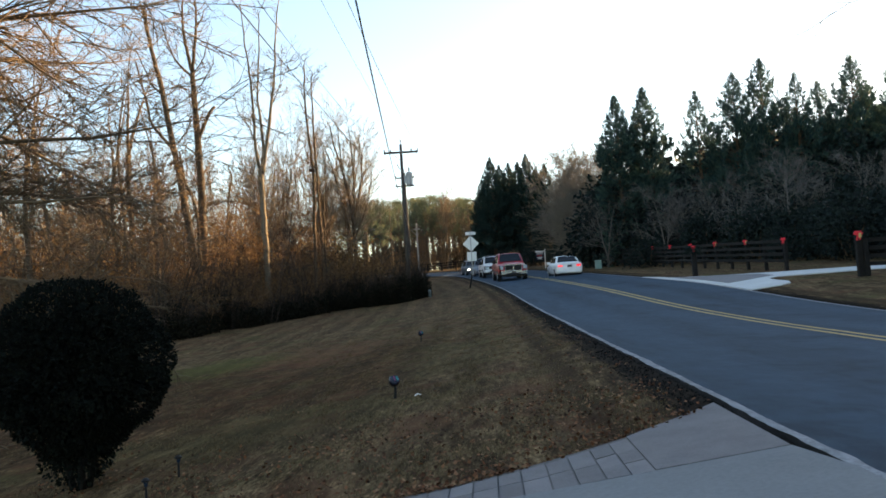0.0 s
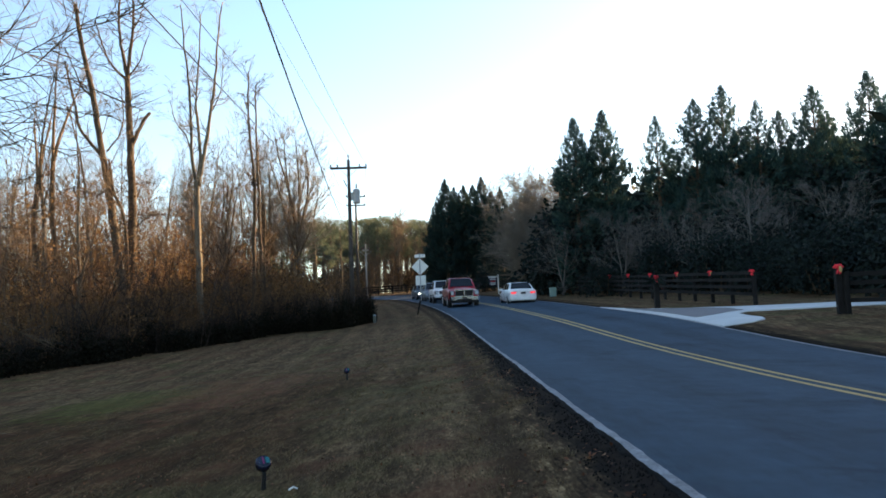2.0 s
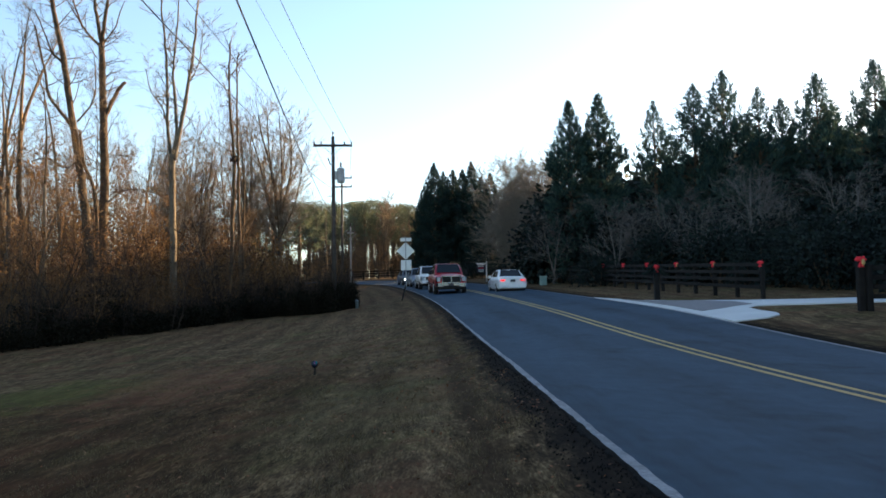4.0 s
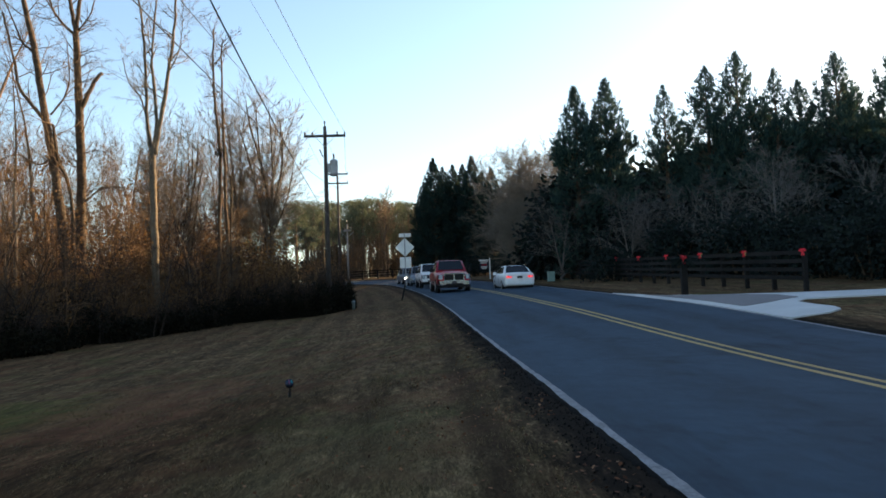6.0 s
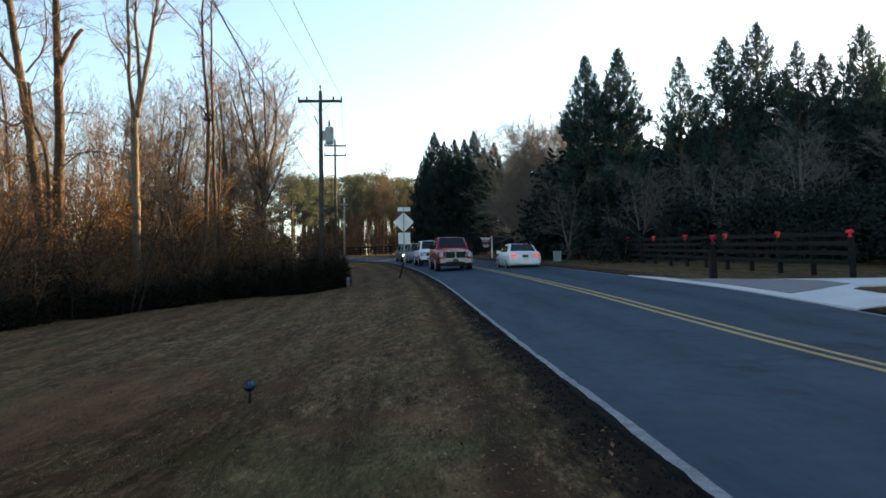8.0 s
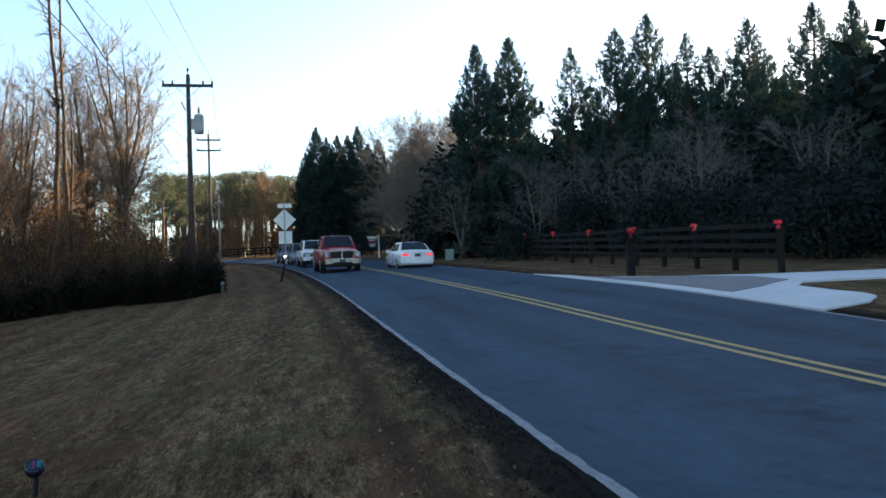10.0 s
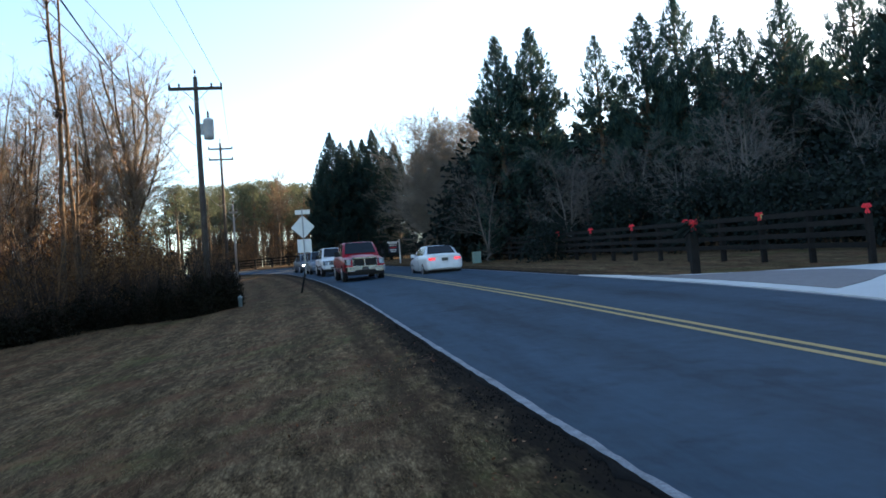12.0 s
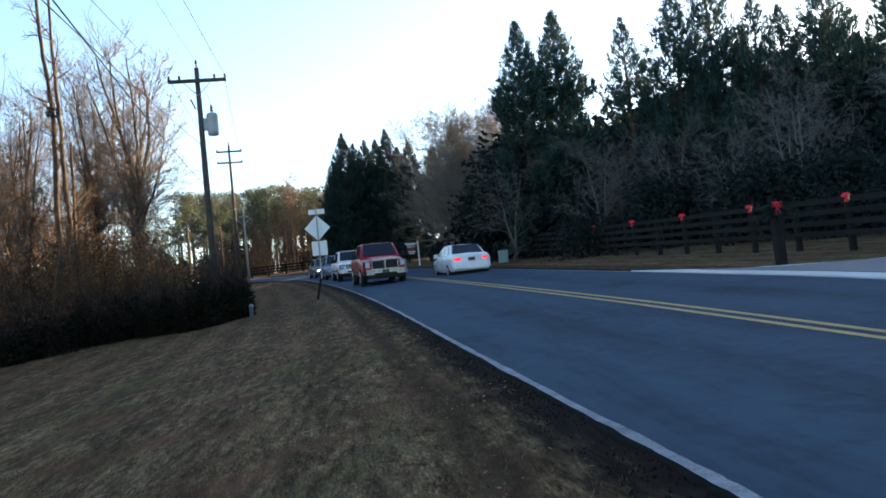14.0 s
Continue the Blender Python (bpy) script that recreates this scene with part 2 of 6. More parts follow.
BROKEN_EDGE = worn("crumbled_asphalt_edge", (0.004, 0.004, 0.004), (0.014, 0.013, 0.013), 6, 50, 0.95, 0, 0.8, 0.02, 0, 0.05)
BARK = worn("grey_brown_bark", (0.022, 0.016, 0.011), (0.17, 0.122, 0.078), 3.0, 22, 0.95, 0, 0.8, 0.04, 0.25)
OAK_BARK = worn("warm_oak_bark", (0.04, 0.028, 0.017), (0.17, 0.12, 0.07), 2.0, 14, 0.95, 0, 0.6, 0.02)
BARK_PALE = worn("pale_poplar_bark", (0.03, 0.024, 0.017), (0.19, 0.148, 0.1), 3.0, 20, 0.95, 0, 0.7, 0.03, 0.15)
# wide colour range: the pale end paints sun flecks onto rough dark bark
BARK_DARK = worn("sun_flecked_dark_bark", (0.008, 0.006, 0.004), (0.15, 0.1, 0.06), 4.0, 18, 0.95, 0, 1.0, 0.1, 0.2)
TWIG = worn("brown_twigs", (0.042, 0.028, 0.016), (0.18, 0.12, 0.068), 2.0, 14, 0.95, 0, 0.5, 0.01, 0.3)
BRUSH = worn("brown_brush_stems", (0.042, 0.023, 0.011), (0.185, 0.102, 0.045), 2.0, 14, 0.95, 0, 0.5, 0.01, 0.25)
# stem colour carries the shadow along the wood's edge
THICKET_STEM = worn("shade_dark_thicket_stems", (0.01, 0.007, 0.005), (0.045, 0.029, 0.019), 2.0, 14, 0.95, 0, 0.5, 0.01, 0.25)
TAUPE = worn("taupe_twig_bark", (0.07, 0.058, 0.046), (0.24, 0.2, 0.155), 2.0, 12, 0.95, 0, 0.5, 0.02, 0.2)
BARK_GREY = worn("smooth_grey_bark", (0.05, 0.044, 0.04), (0.15, 0.134, 0.12), 2.0, 12, 0.9, 0, 0.5, 0.02, 0.2)
CEDAR = leafy("cedar_sprays", ((0.1, (0.014, 0.034, 0.036)), (0.5, (0.034, 0.066, 0.06)), (0.9, (0.075, 0.115, 0.085))), 0.7, 0.22)
# the grove's deep shade is put into this near-black leaf colour
EVERGREEN = leafy("shade_dark_evergreen_leaves", ((0.1, (0.005, 0.009, 0.009)), (0.5, (0.011, 0.017, 0.015)), (0.9, (0.022, 0.032, 0.026))), 0.75, 0.08)
CYPRESS = leafy("cypress_sprays", ((0.1, (0.008, 0.018, 0.018)), (0.5, (0.018, 0.035, 0.032)), (0.9, (0.04, 0.062, 0.046))), 0.8, 0.12)
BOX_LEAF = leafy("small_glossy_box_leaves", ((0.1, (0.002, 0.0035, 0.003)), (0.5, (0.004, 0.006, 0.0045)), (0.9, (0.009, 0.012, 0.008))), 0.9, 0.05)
# near-black because the shadow on the thicket is put into the leaf colour
THICKET = leafy("shade_dark_thicket_leaves", ((0.1, (0.004, 0.0045, 0.003)), (0.5, (0.009, 0.009, 0.005)), (0.9, (0.022, 0.019, 0.01))), 0.85, 0.08)
PINE = leafy("pine_needles", ((0.1, (0.04, 0.052, 0.036)), (0.5, (0.085, 0.104, 0.064)), (0.9, (0.17, 0.176, 0.105))), 0.7, 0.4)
BROWN_LEAF = leafy("dead_oak_leaves", ((0.1, (0.055, 0.031, 0.014)), (0.45, (0.165, 0.09, 0.035)), (0.9, (0.33, 0.195, 0.082))), 0.8, 0.4)
LITTER = leafy("fallen_leaves", ((0.2, (0.028, 0.013, 0.008)), (0.42, (0.085, 0.035, 0.017)), (0.6, (0.17, 0.07, 0.033)), (0.85, (0.27, 0.165, 0.095))), 0.85, 0.1)
GRASS = leafy("dry_grass", ((0.1, (0.04, 0.028, 0.014)), (0.5, (0.12, 0.088, 0.047)), (0.95, (0.22, 0.172, 0.1))), 0.9, 0.2)
POLE_WOOD = worn("weathered_pole_wood", (0.026, 0.022, 0.019), (0.085, 0.07, 0.058), 3, 30, 0.9)
FENCE_BLACK = worn("black_fence_stain", (0.005, 0.0045, 0.0045), (0.018, 0.016, 0.015), 4, 40, 0.85, 0, 0.5, 0.01, 0.2, 0.15)
GALV = worn("galvanised_steel", (0.2, 0.21, 0.22), (0.33, 0.34, 0.35), 8, 60, 0.5, 0.6)
SIGN_BACK = worn("bare_aluminium_sign_back", (0.5, 0.51, 0.51), (0.66, 0.67, 0.67), 4, 30, 0.5, 0.3)
TRANSF = worn("grey_transformer_paint", (0.3, 0.31, 0.32), (0.42, 0.43, 0.44), 5, 40, 0.5)
WIRE = worn("black_cable", (0.012, 0.012, 0.013), (0.035, 0.035, 0.036), 5, 40, 0.5)
PORCELAIN = worn("brown_porcelain", (0.05, 0.03, 0.02), (0.1, 0.06, 0.045), 5, 40, 0.25)
WHITE_WOOD = worn("white_painted_wood", (0.6, 0.6, 0.59), (0.8, 0.8, 0.79), 5, 40, 0.6)
BLACK_PLASTIC = worn("black_plastic", (0.006, 0.006, 0.007), (0.016, 0.016, 0.018), 10, 80, 0.5, 0, 0.3, 0.01, 0, 0.2)
LENS = worn("clear_plastic_lens", (0.25, 0.28, 0.31), (0.5, 0.54, 0.58), 10, 60, 0.15)
SPOT_LENS = worn("dark_glossy_lens", (0.012, 0.02, 0.035), (0.03, 0.045, 0.07), 10, 60, 0.12)
RED_BOW = worn("red_velvet_ribbon", (0.5, 0.01, 0.022), (0.75, 0.03, 0.045), 12, 60, 0.7)
GOLD = worn("gold_pine_cone_trim", (0.3, 0.17, 0.05), (0.62, 0.42, 0.16), 12, 60, 0.5)
GREEN_BOX = worn("pale_green_utility_paint", (0.13, 0.2, 0.17), (0.22, 0.3, 0.26), 5, 40, 0.55)
PVC = worn("pale_blue_grey_plastic", (0.12, 0.16, 0.17), (0.2, 0.25, 0.27), 6, 50, 0.5)
RUBBER = worn("tyre_rubber", (0.012, 0.012, 0.012), (0.03, 0.03, 0.03), 8, 60, 0.85)
ALLOY = worn("alloy_rim", (0.4, 0.4, 0.41), (0.6, 0.6, 0.61), 8, 40, 0.3, 0.9)
CHROME = worn("chrome", (0.36, 0.43, 0.53), (0.48, 0.56, 0.66), 6, 30, 0.2, 1.0)
GLASS_DARK = paint("tinted_car_glass", (0.006, 0.009, 0.013), 0.06, 0, 0.0)
WHITE_PAINT, PEARL = paint("white_car_paint", (0.8, 0.8, 0.8)), paint("silver_white_car_paint", (0.72, 0.73, 0.74))
RED_PAINT, BLUE_PAINT = paint("red_car_paint", (0.3, 0.003, 0.016), 0.3, 0, 0.2), paint("dark_grey_blue_car_paint", (0.06, 0.075, 0.1))
SLATE_PAINT = paint("slate_blue_car_paint", (0.13, 0.16, 0.2))
TAIL, HEAD = glow("lit_brake_lamp", (0.9, 0.02, 0.02), 0.5), glow("lit_headlamp", (1.0, 0.9, 0.7), 6.0)
TRIM_GREY = worn("grey_plastic_trim", (0.04, 0.04, 0.042), (0.08, 0.08, 0.082), 10, 60, 0.6)


# ---- the lie of the land ----
def road_z(y):
    """Height of the road's left edge: gentle, then a steady climb that eases off far away."""
    if y < 20:
        return 0.48 - 0.029 * (20 - max(y, -25))
    if y < 36:
        return 0.48 + 0.029 * (y - 20) + 0.00092 * (y - 20) ** 2
    if y < 110:
        return 1.1795 + 0.0584 * (y - 36)
    u = min(y - 110, 60)
    return 5.501 + 0.0584 * u - 0.000487 * u * u


def kerb_x(y):
    """The road's left edge line: straight, then an easy bend to the left."""
    y = min(y, 145)
    return 1.655 - 0.00088 * max(y - 18.5, 0) ** 2 - 0.009 * max(y - 88, 0) ** 2


ROAD_W = 6.8


def tilt(y):
    """Slope across the road: it falls to the far side near the start, and is banked up on the outside of the bend."""
    u = min(1.0, max(0.0, (y - 14) / 22))
    return -0.042 + 0.077 * u * u * (3 - 2 * u)



def ground_z(x, y):
    d = kerb_x(y) - x
    if d > 0:
        return road_z(y) - (0.13 * d if d < 6 else 0.78 + 0.06 * (d - 6) if d < 14 else 1.26 + 0.02 * (min(d, 80) - 14))
    if d > -ROAD_W:
        return road_z(y) - tilt(y) * d
    return road_z(y) + tilt(y) * ROAD_W + 0.07 * min(-d - ROAD_W, 1.6) + 0.022 * min(max(-d - ROAD_W - 1.6, 0), 30)


# ---- mesh building ----
class Buf:
    """Vertices and faces of one mesh in the making."""

    def __init__(self):
        self.v, self.f = [], []

    def tube(self, pts, radii, sides=5, cap=True):
        pts = [Vector(p) for p in pts]
        n0 = len(self.v)
        up = Vector((0.13, 0.31, 0.94))
        for i, p in enumerate(pts):
            t = (pts[min(i + 1, len(pts) - 1)] - pts[max(i - 1, 0)]).normalized()
            if abs(t.dot(up)) > 0.97:
                up = Vector((0.94, 0.2, 0.13))
            s = t.cross(up).normalized()
            w = s.cross(t)
            for k in range(sides):
                q = 2 * math.pi * k / sides
                self.v.append(p + radii[i] * (math.cos(q) * s + math.sin(q) * w))
        for i in range(len(pts) - 1):
            for k in range(sides):
                a0, a1 = n0 + i * sides + k, n0 + i * sides + (k + 1) % sides
                self.f.append((a0, a1, a1 + sides, a0 + sides))
        if cap:
            self.f.append(tuple(n0 + k for k in reversed(range(sides))))
            self.f.append(tuple(n0 + (len(pts) - 1) * sides + k for k in range(sides)))
        return self

    def box(self, cx, cy, cz, sx, sy, sz, m=None, bev=0.0):
        """A box about a centre, its long edges chamfered by bev."""
        n0 = len(self.v)
        b = min(bev, sx * 0.45, sy * 0.45)
        ring = [(-sx / 2 + b, -sy / 2), (sx / 2 - b, -sy / 2), (sx / 2, -sy / 2 + b), (sx / 2, sy / 2 - b),
                (sx / 2 - b, sy / 2), (-sx / 2 + b, sy / 2), (-sx / 2, sy / 2 - b), (-sx / 2, -sy / 2 + b)]
        if b <= 0:
            ring = [ring[0], ring[2], ring[4], ring[6]]
        for z in (-sz / 2, sz / 2):
            for x, y in ring:
                p = Vector((cx + x, cy + y, cz + z))
                self.v.append(m @ p if m else p)
        n = len(ring)
        for k in range(n):
            self.f.append((n0 + k, n0 + (k + 1) % n, n0 + n + (k + 1) % n, n0 + n + k))
        self.f.append(tuple(n0 + k for k in reversed(range(n))))
        self.f.append(tuple(n0 + n + k for k in range(n)))
        return self

    def prism(self, pts, thick, m=None):
        """A flat outline in x and z, thick along y."""
        n0, n = len(self.v), len(pts)
        for y in (-thick / 2, thick / 2):
            for x, z in pts:
                p = Vector((x, y, z))
                self.v.append(m @ p if m else p)
        for k in range(n):
            self.f.append((n0 + k, n0 + (k + 1) % n, n0 + n + (k + 1) % n, n0 + n + k))
        self.f.append(tuple(n0 + k for k in reversed(range(n))))
        self.f.append(tuple(n0 + n + k for k in range(n)))
        return self

    def lathe(self, prof, sides=12, m=None):
        """Turned about z: rows of radius, height."""
        n0 = len(self.v)
        for r, z in prof:
            for k in range(sides):
                q = 2 * math.pi * k / sides
                p = Vector((r * math.cos(q), r * math.sin(q), z))
                self.v.append(m @ p if m else p)
        for i in range(len(prof) - 1):
            for k in range(sides):
                a0, a1 = n0 + i * sides + k, n0 + i * sides + (k + 1) % sides
                self.f.append((a0, a1, a1 + sides, a0 + sides))
        self.f.append(tuple(n0 + k for k in reversed(range(sides))))
        self.f.append(tuple(n0 + (len(prof) - 1) * sides + k for k in range(sides)))
        return self

    def spike(self, p, tip, r):
        """A twig: three sides drawn to a point."""
        n0 = len(self.v)
        t = (tip - p).normalized()
        s = t.cross(Vector((0.31, 0.13, 0.94) if abs(t.z) < 0.9 else (0.94, 0.2, 0.13))).normalized()
        w = s.cross(t)
        self.v += [p + s * r, p + (w * 0.87 - s * 0.5) * r, p - (w * 0.87 + s * 0.5) * r, tip]
        self.f += [(n0, n0 + 1, n0 + 3), (n0 + 1, n0 + 2, n0 + 3), (n0 + 2, n0, n0 + 3)]

    def blade(self, p, along, across):
        """One pointed leaf."""
        n0 = len(self.v)
        self.v += [p, p + along * 0.5 + across, p + along, p + along * 0.5 - across]
        self.f.append((n0, n0 + 1, n0 + 2, n0 + 3))

    def mesh(self, name, mat, smooth=False):
        me = bpy.data.meshes.new(name)
        me.from_pydata([tuple(p) for p in self.v], [], self.f)
        me.materials.append(mat)
        if smooth:
            me.polygons.foreach_set("use_smooth", [True] * len(me.polygons))
        me.update()
        return me


def part(name, buf, mat, parent=None, label="", smooth=False):
    ob = new(name, buf.mesh(name, mat, smooth) if isinstance(buf, Buf) else buf)
    if parent:
        ob.parent = parent
    if label:
        ob["label"] = label
    return ob


def thing(name, label, category, x=0, y=0, z=0, rz=0, group="", kind=""):
    ob = new(name)
    ob.matrix_world = pose(x, y, z, 0, 0, rz)
    return tagged(ob, label, category, group, kind)


def unit(rng):
    while True:
        p = Vector((rng.uniform(-1, 1), rng.uniform(-1, 1), rng.uniform(-1, 1)))
        if 0.05 < p.length < 1:
            return p.normalized()


# ---- ground, road, drives ----
def sheet(name, ds, ys, height, mat, label, category, smooth=True):
    """A strip of ground laid out by distance from the road's edge line, and along the road."""
    v = [(kerb_x(y) - d, y, height(d, y)) for y in ys for d in ds]
    n = len(ds)
    f = [(j * n + i + 1, j * n + i, (j + 1) * n + i, (j + 1) * n + i + 1) for j in range(len(ys) - 1) for i in range(n - 1)]
    me = bpy.data.meshes.new(name)
    me.from_pydata(v, [], f)
    me.materials.append(mat)
    at = me.attributes.new("kerb", "FLOAT", "POINT")
    at.data.foreach_set("value", [(d if d > 0 or name != "ground" else max(0.0, -d - ROAD_W)) for y in ys for d in ds])
    me.polygons.foreach_set("use_smooth", [smooth] * len(me.polygons))
    me.update()
    return tagged(new(name, me), label, category, kind="structure")


def steps(*runs):
    out = []
    for a0, b0, s in runs:
        k = max(1, round((b0 - a0) / s))
        out += [a0 + (b0 - a0) * i / k for i in range(k)]
    return out + [runs[-1][1]]


def lawn_height(d, y):
    x = kerb_x(y) - d
    z = ground_z(x, y)
    if -ROAD_W - 0.1 < d < -0.02:
        return z - 0.1
    rough = 0.035 * noise.noise((x * 0.35, y * 0.35, 0)) + 0.008 * noise.noise((x * 1.3, y * 1.3, 3))
    rut = -0.035 * math.exp(-((d - 0.95) / 0.28) ** 2) if d > 0 else 0
    return z + (rough + rut) * min(1, abs(d) / 0.4 if d > 0 else 1) + (0.004 if 0 <= d < 0.25 else 0)


sheet("ground", steps((-900, -120, 60), (-120, -30, 6), (-30, -6.9, 0.8), (-6.9, -6.7, 0.1), (-6.7, -0.15, 1.2), (-0.15, 3, 0.1), (3, 8, 0.25), (8, 24, 0.8), (24, 90, 5), (90, 900, 90)),
      steps((-300, -30, 30), (-30, 0, 1.5), (0, 30, 0.2), (30, 66, 0.5), (66, 140, 2), (140, 1500, 80)), lawn_height, LAWN,
      "dormant tan lawn sloping down from the road", "lawn")


def ragged(y, amp=0.04):
    return amp * (noise.noise((y * 0.9, 1.7, 0)) + 0.7 * noise.noise((y * 3.7, 5.1, 0)) + 0.4 * noise.noise((y * 11.0, 8.1, 0)))


ROAD_Y = steps((-60, -4, 2), (-4, 3, 0.5), (3, 26, 0.08), (26, 44, 0.3), (44, 145, 1.0))
road_ds = (-ROAD_W - 0.25, -ROAD_W, -5.1, -3.4, -1.7, -0.2, 0.0, 0.05, 0.065)


def road_height(d, y):
    crown = 0.035 * (1 - ((d + 3.4) / 3.6) ** 2)
    return road_z(y) - tilt(y) * d + crown - (0.05 if d > 0.055 or d < -ROAD_W - 0.2 else 0)


road = sheet("road", road_ds, ROAD_Y, road_height, ASPHALT, "grey two-lane asphalt road bending left uphill", "road")
for i, vert in enumerate(road.data.vertices):
    if i % len(road_ds) >= len(road_ds) - 2:
        vert.co.x -= abs(ragged(vert.co.y, 0.07))
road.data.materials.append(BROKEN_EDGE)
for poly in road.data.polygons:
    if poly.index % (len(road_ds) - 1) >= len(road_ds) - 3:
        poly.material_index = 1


def stripe(name, d0, d1, mat, label, rag=0.0, ys=ROAD_Y):
    ob = sheet(name, (d0, d1), ys, lambda d, y: road_height(d, y) + 0.006, mat, label, "road marking")
    for vert in ob.data.vertices:
        vert.co.x += ragged(vert.co.y + (40 if vert.index % 2 else 0), rag)
    return ob


stripe("edge_line", -0.045, 0.03, EDGE_PAINT, "worn white edge line along the asphalt", 0.022)
stripe("edge_line", -ROAD_W - 0.02, -ROAD_W + 0.1, EDGE_PAINT, "worn white edge line along the asphalt", 0.012)
stripe("centre_line", -3.32, -3.21, YELLOW, "yellow half of a double centre line", 0.006)
stripe("centre_line", -3.58, -3.47, YELLOW, "yellow half of a double centre line", 0.006)


def slab(name, outline, lift, mat, label, category="driveway", cuts=4, depth=0.12):
    """A thin slab that follows the ground."""
    bm = bmesh.new()
    face = bm.faces.new([bm.verts.new((x, y, 0)) for x, y in outline])
    if face.normal.z < 0:
        face.normal_flip()
    bmesh.ops.triangulate(bm, faces=bm.faces[:])
    bmesh.ops.subdivide_edges(bm, edges=bm.edges[:], cuts=cuts, use_grid_fill=True)
    top = bm.verts[:]
    ret = bmesh.ops.extrude_face_region(bm, geom=bm.faces[:])
    new_v = [g for g in ret["geom"] if isinstance(g, bmesh.types.BMVert)]
    for vert in new_v:
        vert.co.z = ground_z(vert.co.x, vert.co.y) + lift
    for vert in top:
        vert.co.z = ground_z(vert.co.x, vert.co.y) + lift - depth
    bmesh.ops.recalc_face_normals(bm, faces=bm.faces[:])
    me = bpy.data.meshes.new(name)
    bm.to_mesh(me)
    bm.free()
    me.materials.append(mat)
    return tagged(new(name, me), label, category, kind="structure")


# the near drive: a plain slab with a stamped band along its edge
slab("driveway", [(1.63, -3.0), (1.63, 4.7), (1.545, 5.29), (-9.0, 5.29), (-9.0, -3.0)], 0.026, CONCRETE, "pale grey concrete driveway slab meeting the road", cuts=10)
band = slab("paver_band", [(1.545, 5.31), (1.56, 6.84), (1.29, 6.6), (0.86, 6.27), (0.5, 6.08), (0.24, 5.97), (0.0, 5.88), (-0.4, 5.8), (-1.2, 5.74), (-4.0, 5.72), (-4.0, 5.31)], 0.015, MORTAR, "mortar bed of a stamped paver band", "paving")

# the far drive over the road: pale concrete with a darker inset
slab("driveway", [(7.9, 43.7), (8.6, 39.0), (9.7, 36.3), (11.4, 35.0), (13.5, 34.1), (22, 32.4), (40, 29), (40, 25.5), (22, 29.0), (15.0, 31.4), (11.6, 32.2), (10.6, 32.1),
     (10.05, 31.4), (9.98, 30.2), (10.05, 29.4), (9.9, 28.8), (9.4, 28.3), (8.43, 28.1), (8.36, 30), (8.2, 36), (8.05, 40)], 0.035, PALE, "wide pale concrete driveway entrance", cuts=6)
slab("driveway_inset", [(8.3, 40.2), (8.5, 36.5), (8.68, 31.5), (9.6, 31.9), (10.7, 32.8), (10.7, 34.4), (9.6, 35.4), (8.85, 37.6)], 0.05, PAVER, "grey paver inset in the concrete drive", cuts=4)


# ---- trees ----
def branch(buf, rng, p, direction, length, r0, level, spec):
    """One limb and what grows from it."""
    n = spec["segs"][level]
    if level and level + 1 == len(spec["segs"]):
        buf.spike(p, p + (direction + unit(rng) * spec["wander"][level]).normalized() * length, max(r0, spec["thin"]))
        return [p]
    pts, radii, dirs = [p], [r0], [direction]
    dcur = direction.copy()
    for i in range(n):
        dcur = (dcur + unit(rng) * spec["wander"][level] + Vector((0, 0, spec["lift"][level]))).normalized()
        p = p + dcur * (length / n)
        pts.append(p)
        dirs.append(dcur)
        radii.append(max(r0 * (1 - (1 - spec["taper"][level]) * (i + 1) / n), spec["thin"]))
    buf.tube(pts, radii, spec["sides"][level], cap=level == 0)
    if level + 1 >= len(spec["segs"]):
        return pts
    count = spec["kids"][level]
    for k in range(count):
        u = spec["bare"][level] + (1 - spec["bare"][level]) * (k + rng.random()) / count
        i = min(int(u * n), n - 1)
        w = u * n - i
        base = pts[i].lerp(pts[i + 1], w)
        rad = radii[i] * (1 - w) + radii[i + 1] * w
        axis = dirs[i + 1]
        side = axis.cross(unit(rng)).normalized()
        ang = radians(rng.uniform(*spec["angle"][level]))
        kid = (axis * math.cos(ang) + side * math.sin(ang)).normalized()
        kl = length * spec["ratio"][level] * rng.uniform(0.6, 1.1) * (1.15 - 0.75 * u * spec["shrink"][level])
        branch(buf, rng, base, kid, kl, rad * rng.uniform(0.34, 0.54), level + 1, spec)
    return pts


TALL = dict(segs=(9, 4, 2, 1), wander=(0.085, 0.18, 0.24, 0.28), lift=(0.02, 0.08, 0.04, 0.02), taper=(0.08, 0.12, 0.3, 0.5), sides=(6, 4, 3, 3), kids=(18, 8, 5), bare=(0.38, 0.2, 0.15),
            angle=((25, 55), (25, 55), (25, 60)), ratio=(0.32, 0.5, 0.6), shrink=(0.85, 0.5, 0.4), thin=0.0065)
SPREAD = dict(TALL, kids=(12, 8, 6), bare=(0.28, 0.2, 0.15), angle=((35, 70), (30, 60), (30, 60)), ratio=(0.42, 0.45, 0.5), lift=(0.02, 0.07, 0.04, 0.02), wander=(0.07, 0.16, 0.25, 0.3))
SPINDLY = dict(TALL, kids=(13, 6, 5), bare=(0.5, 0.25, 0.2), ratio=(0.2, 0.42, 0.5), wander=(0.1, 0.22, 0.26, 0.3))
FINE = dict(TALL, kids=(20, 9, 6), bare=(0.22, 0.15, 0.1), angle=((20, 42), (20, 45), (20, 50)), ratio=(0.4, 0.42, 0.45))


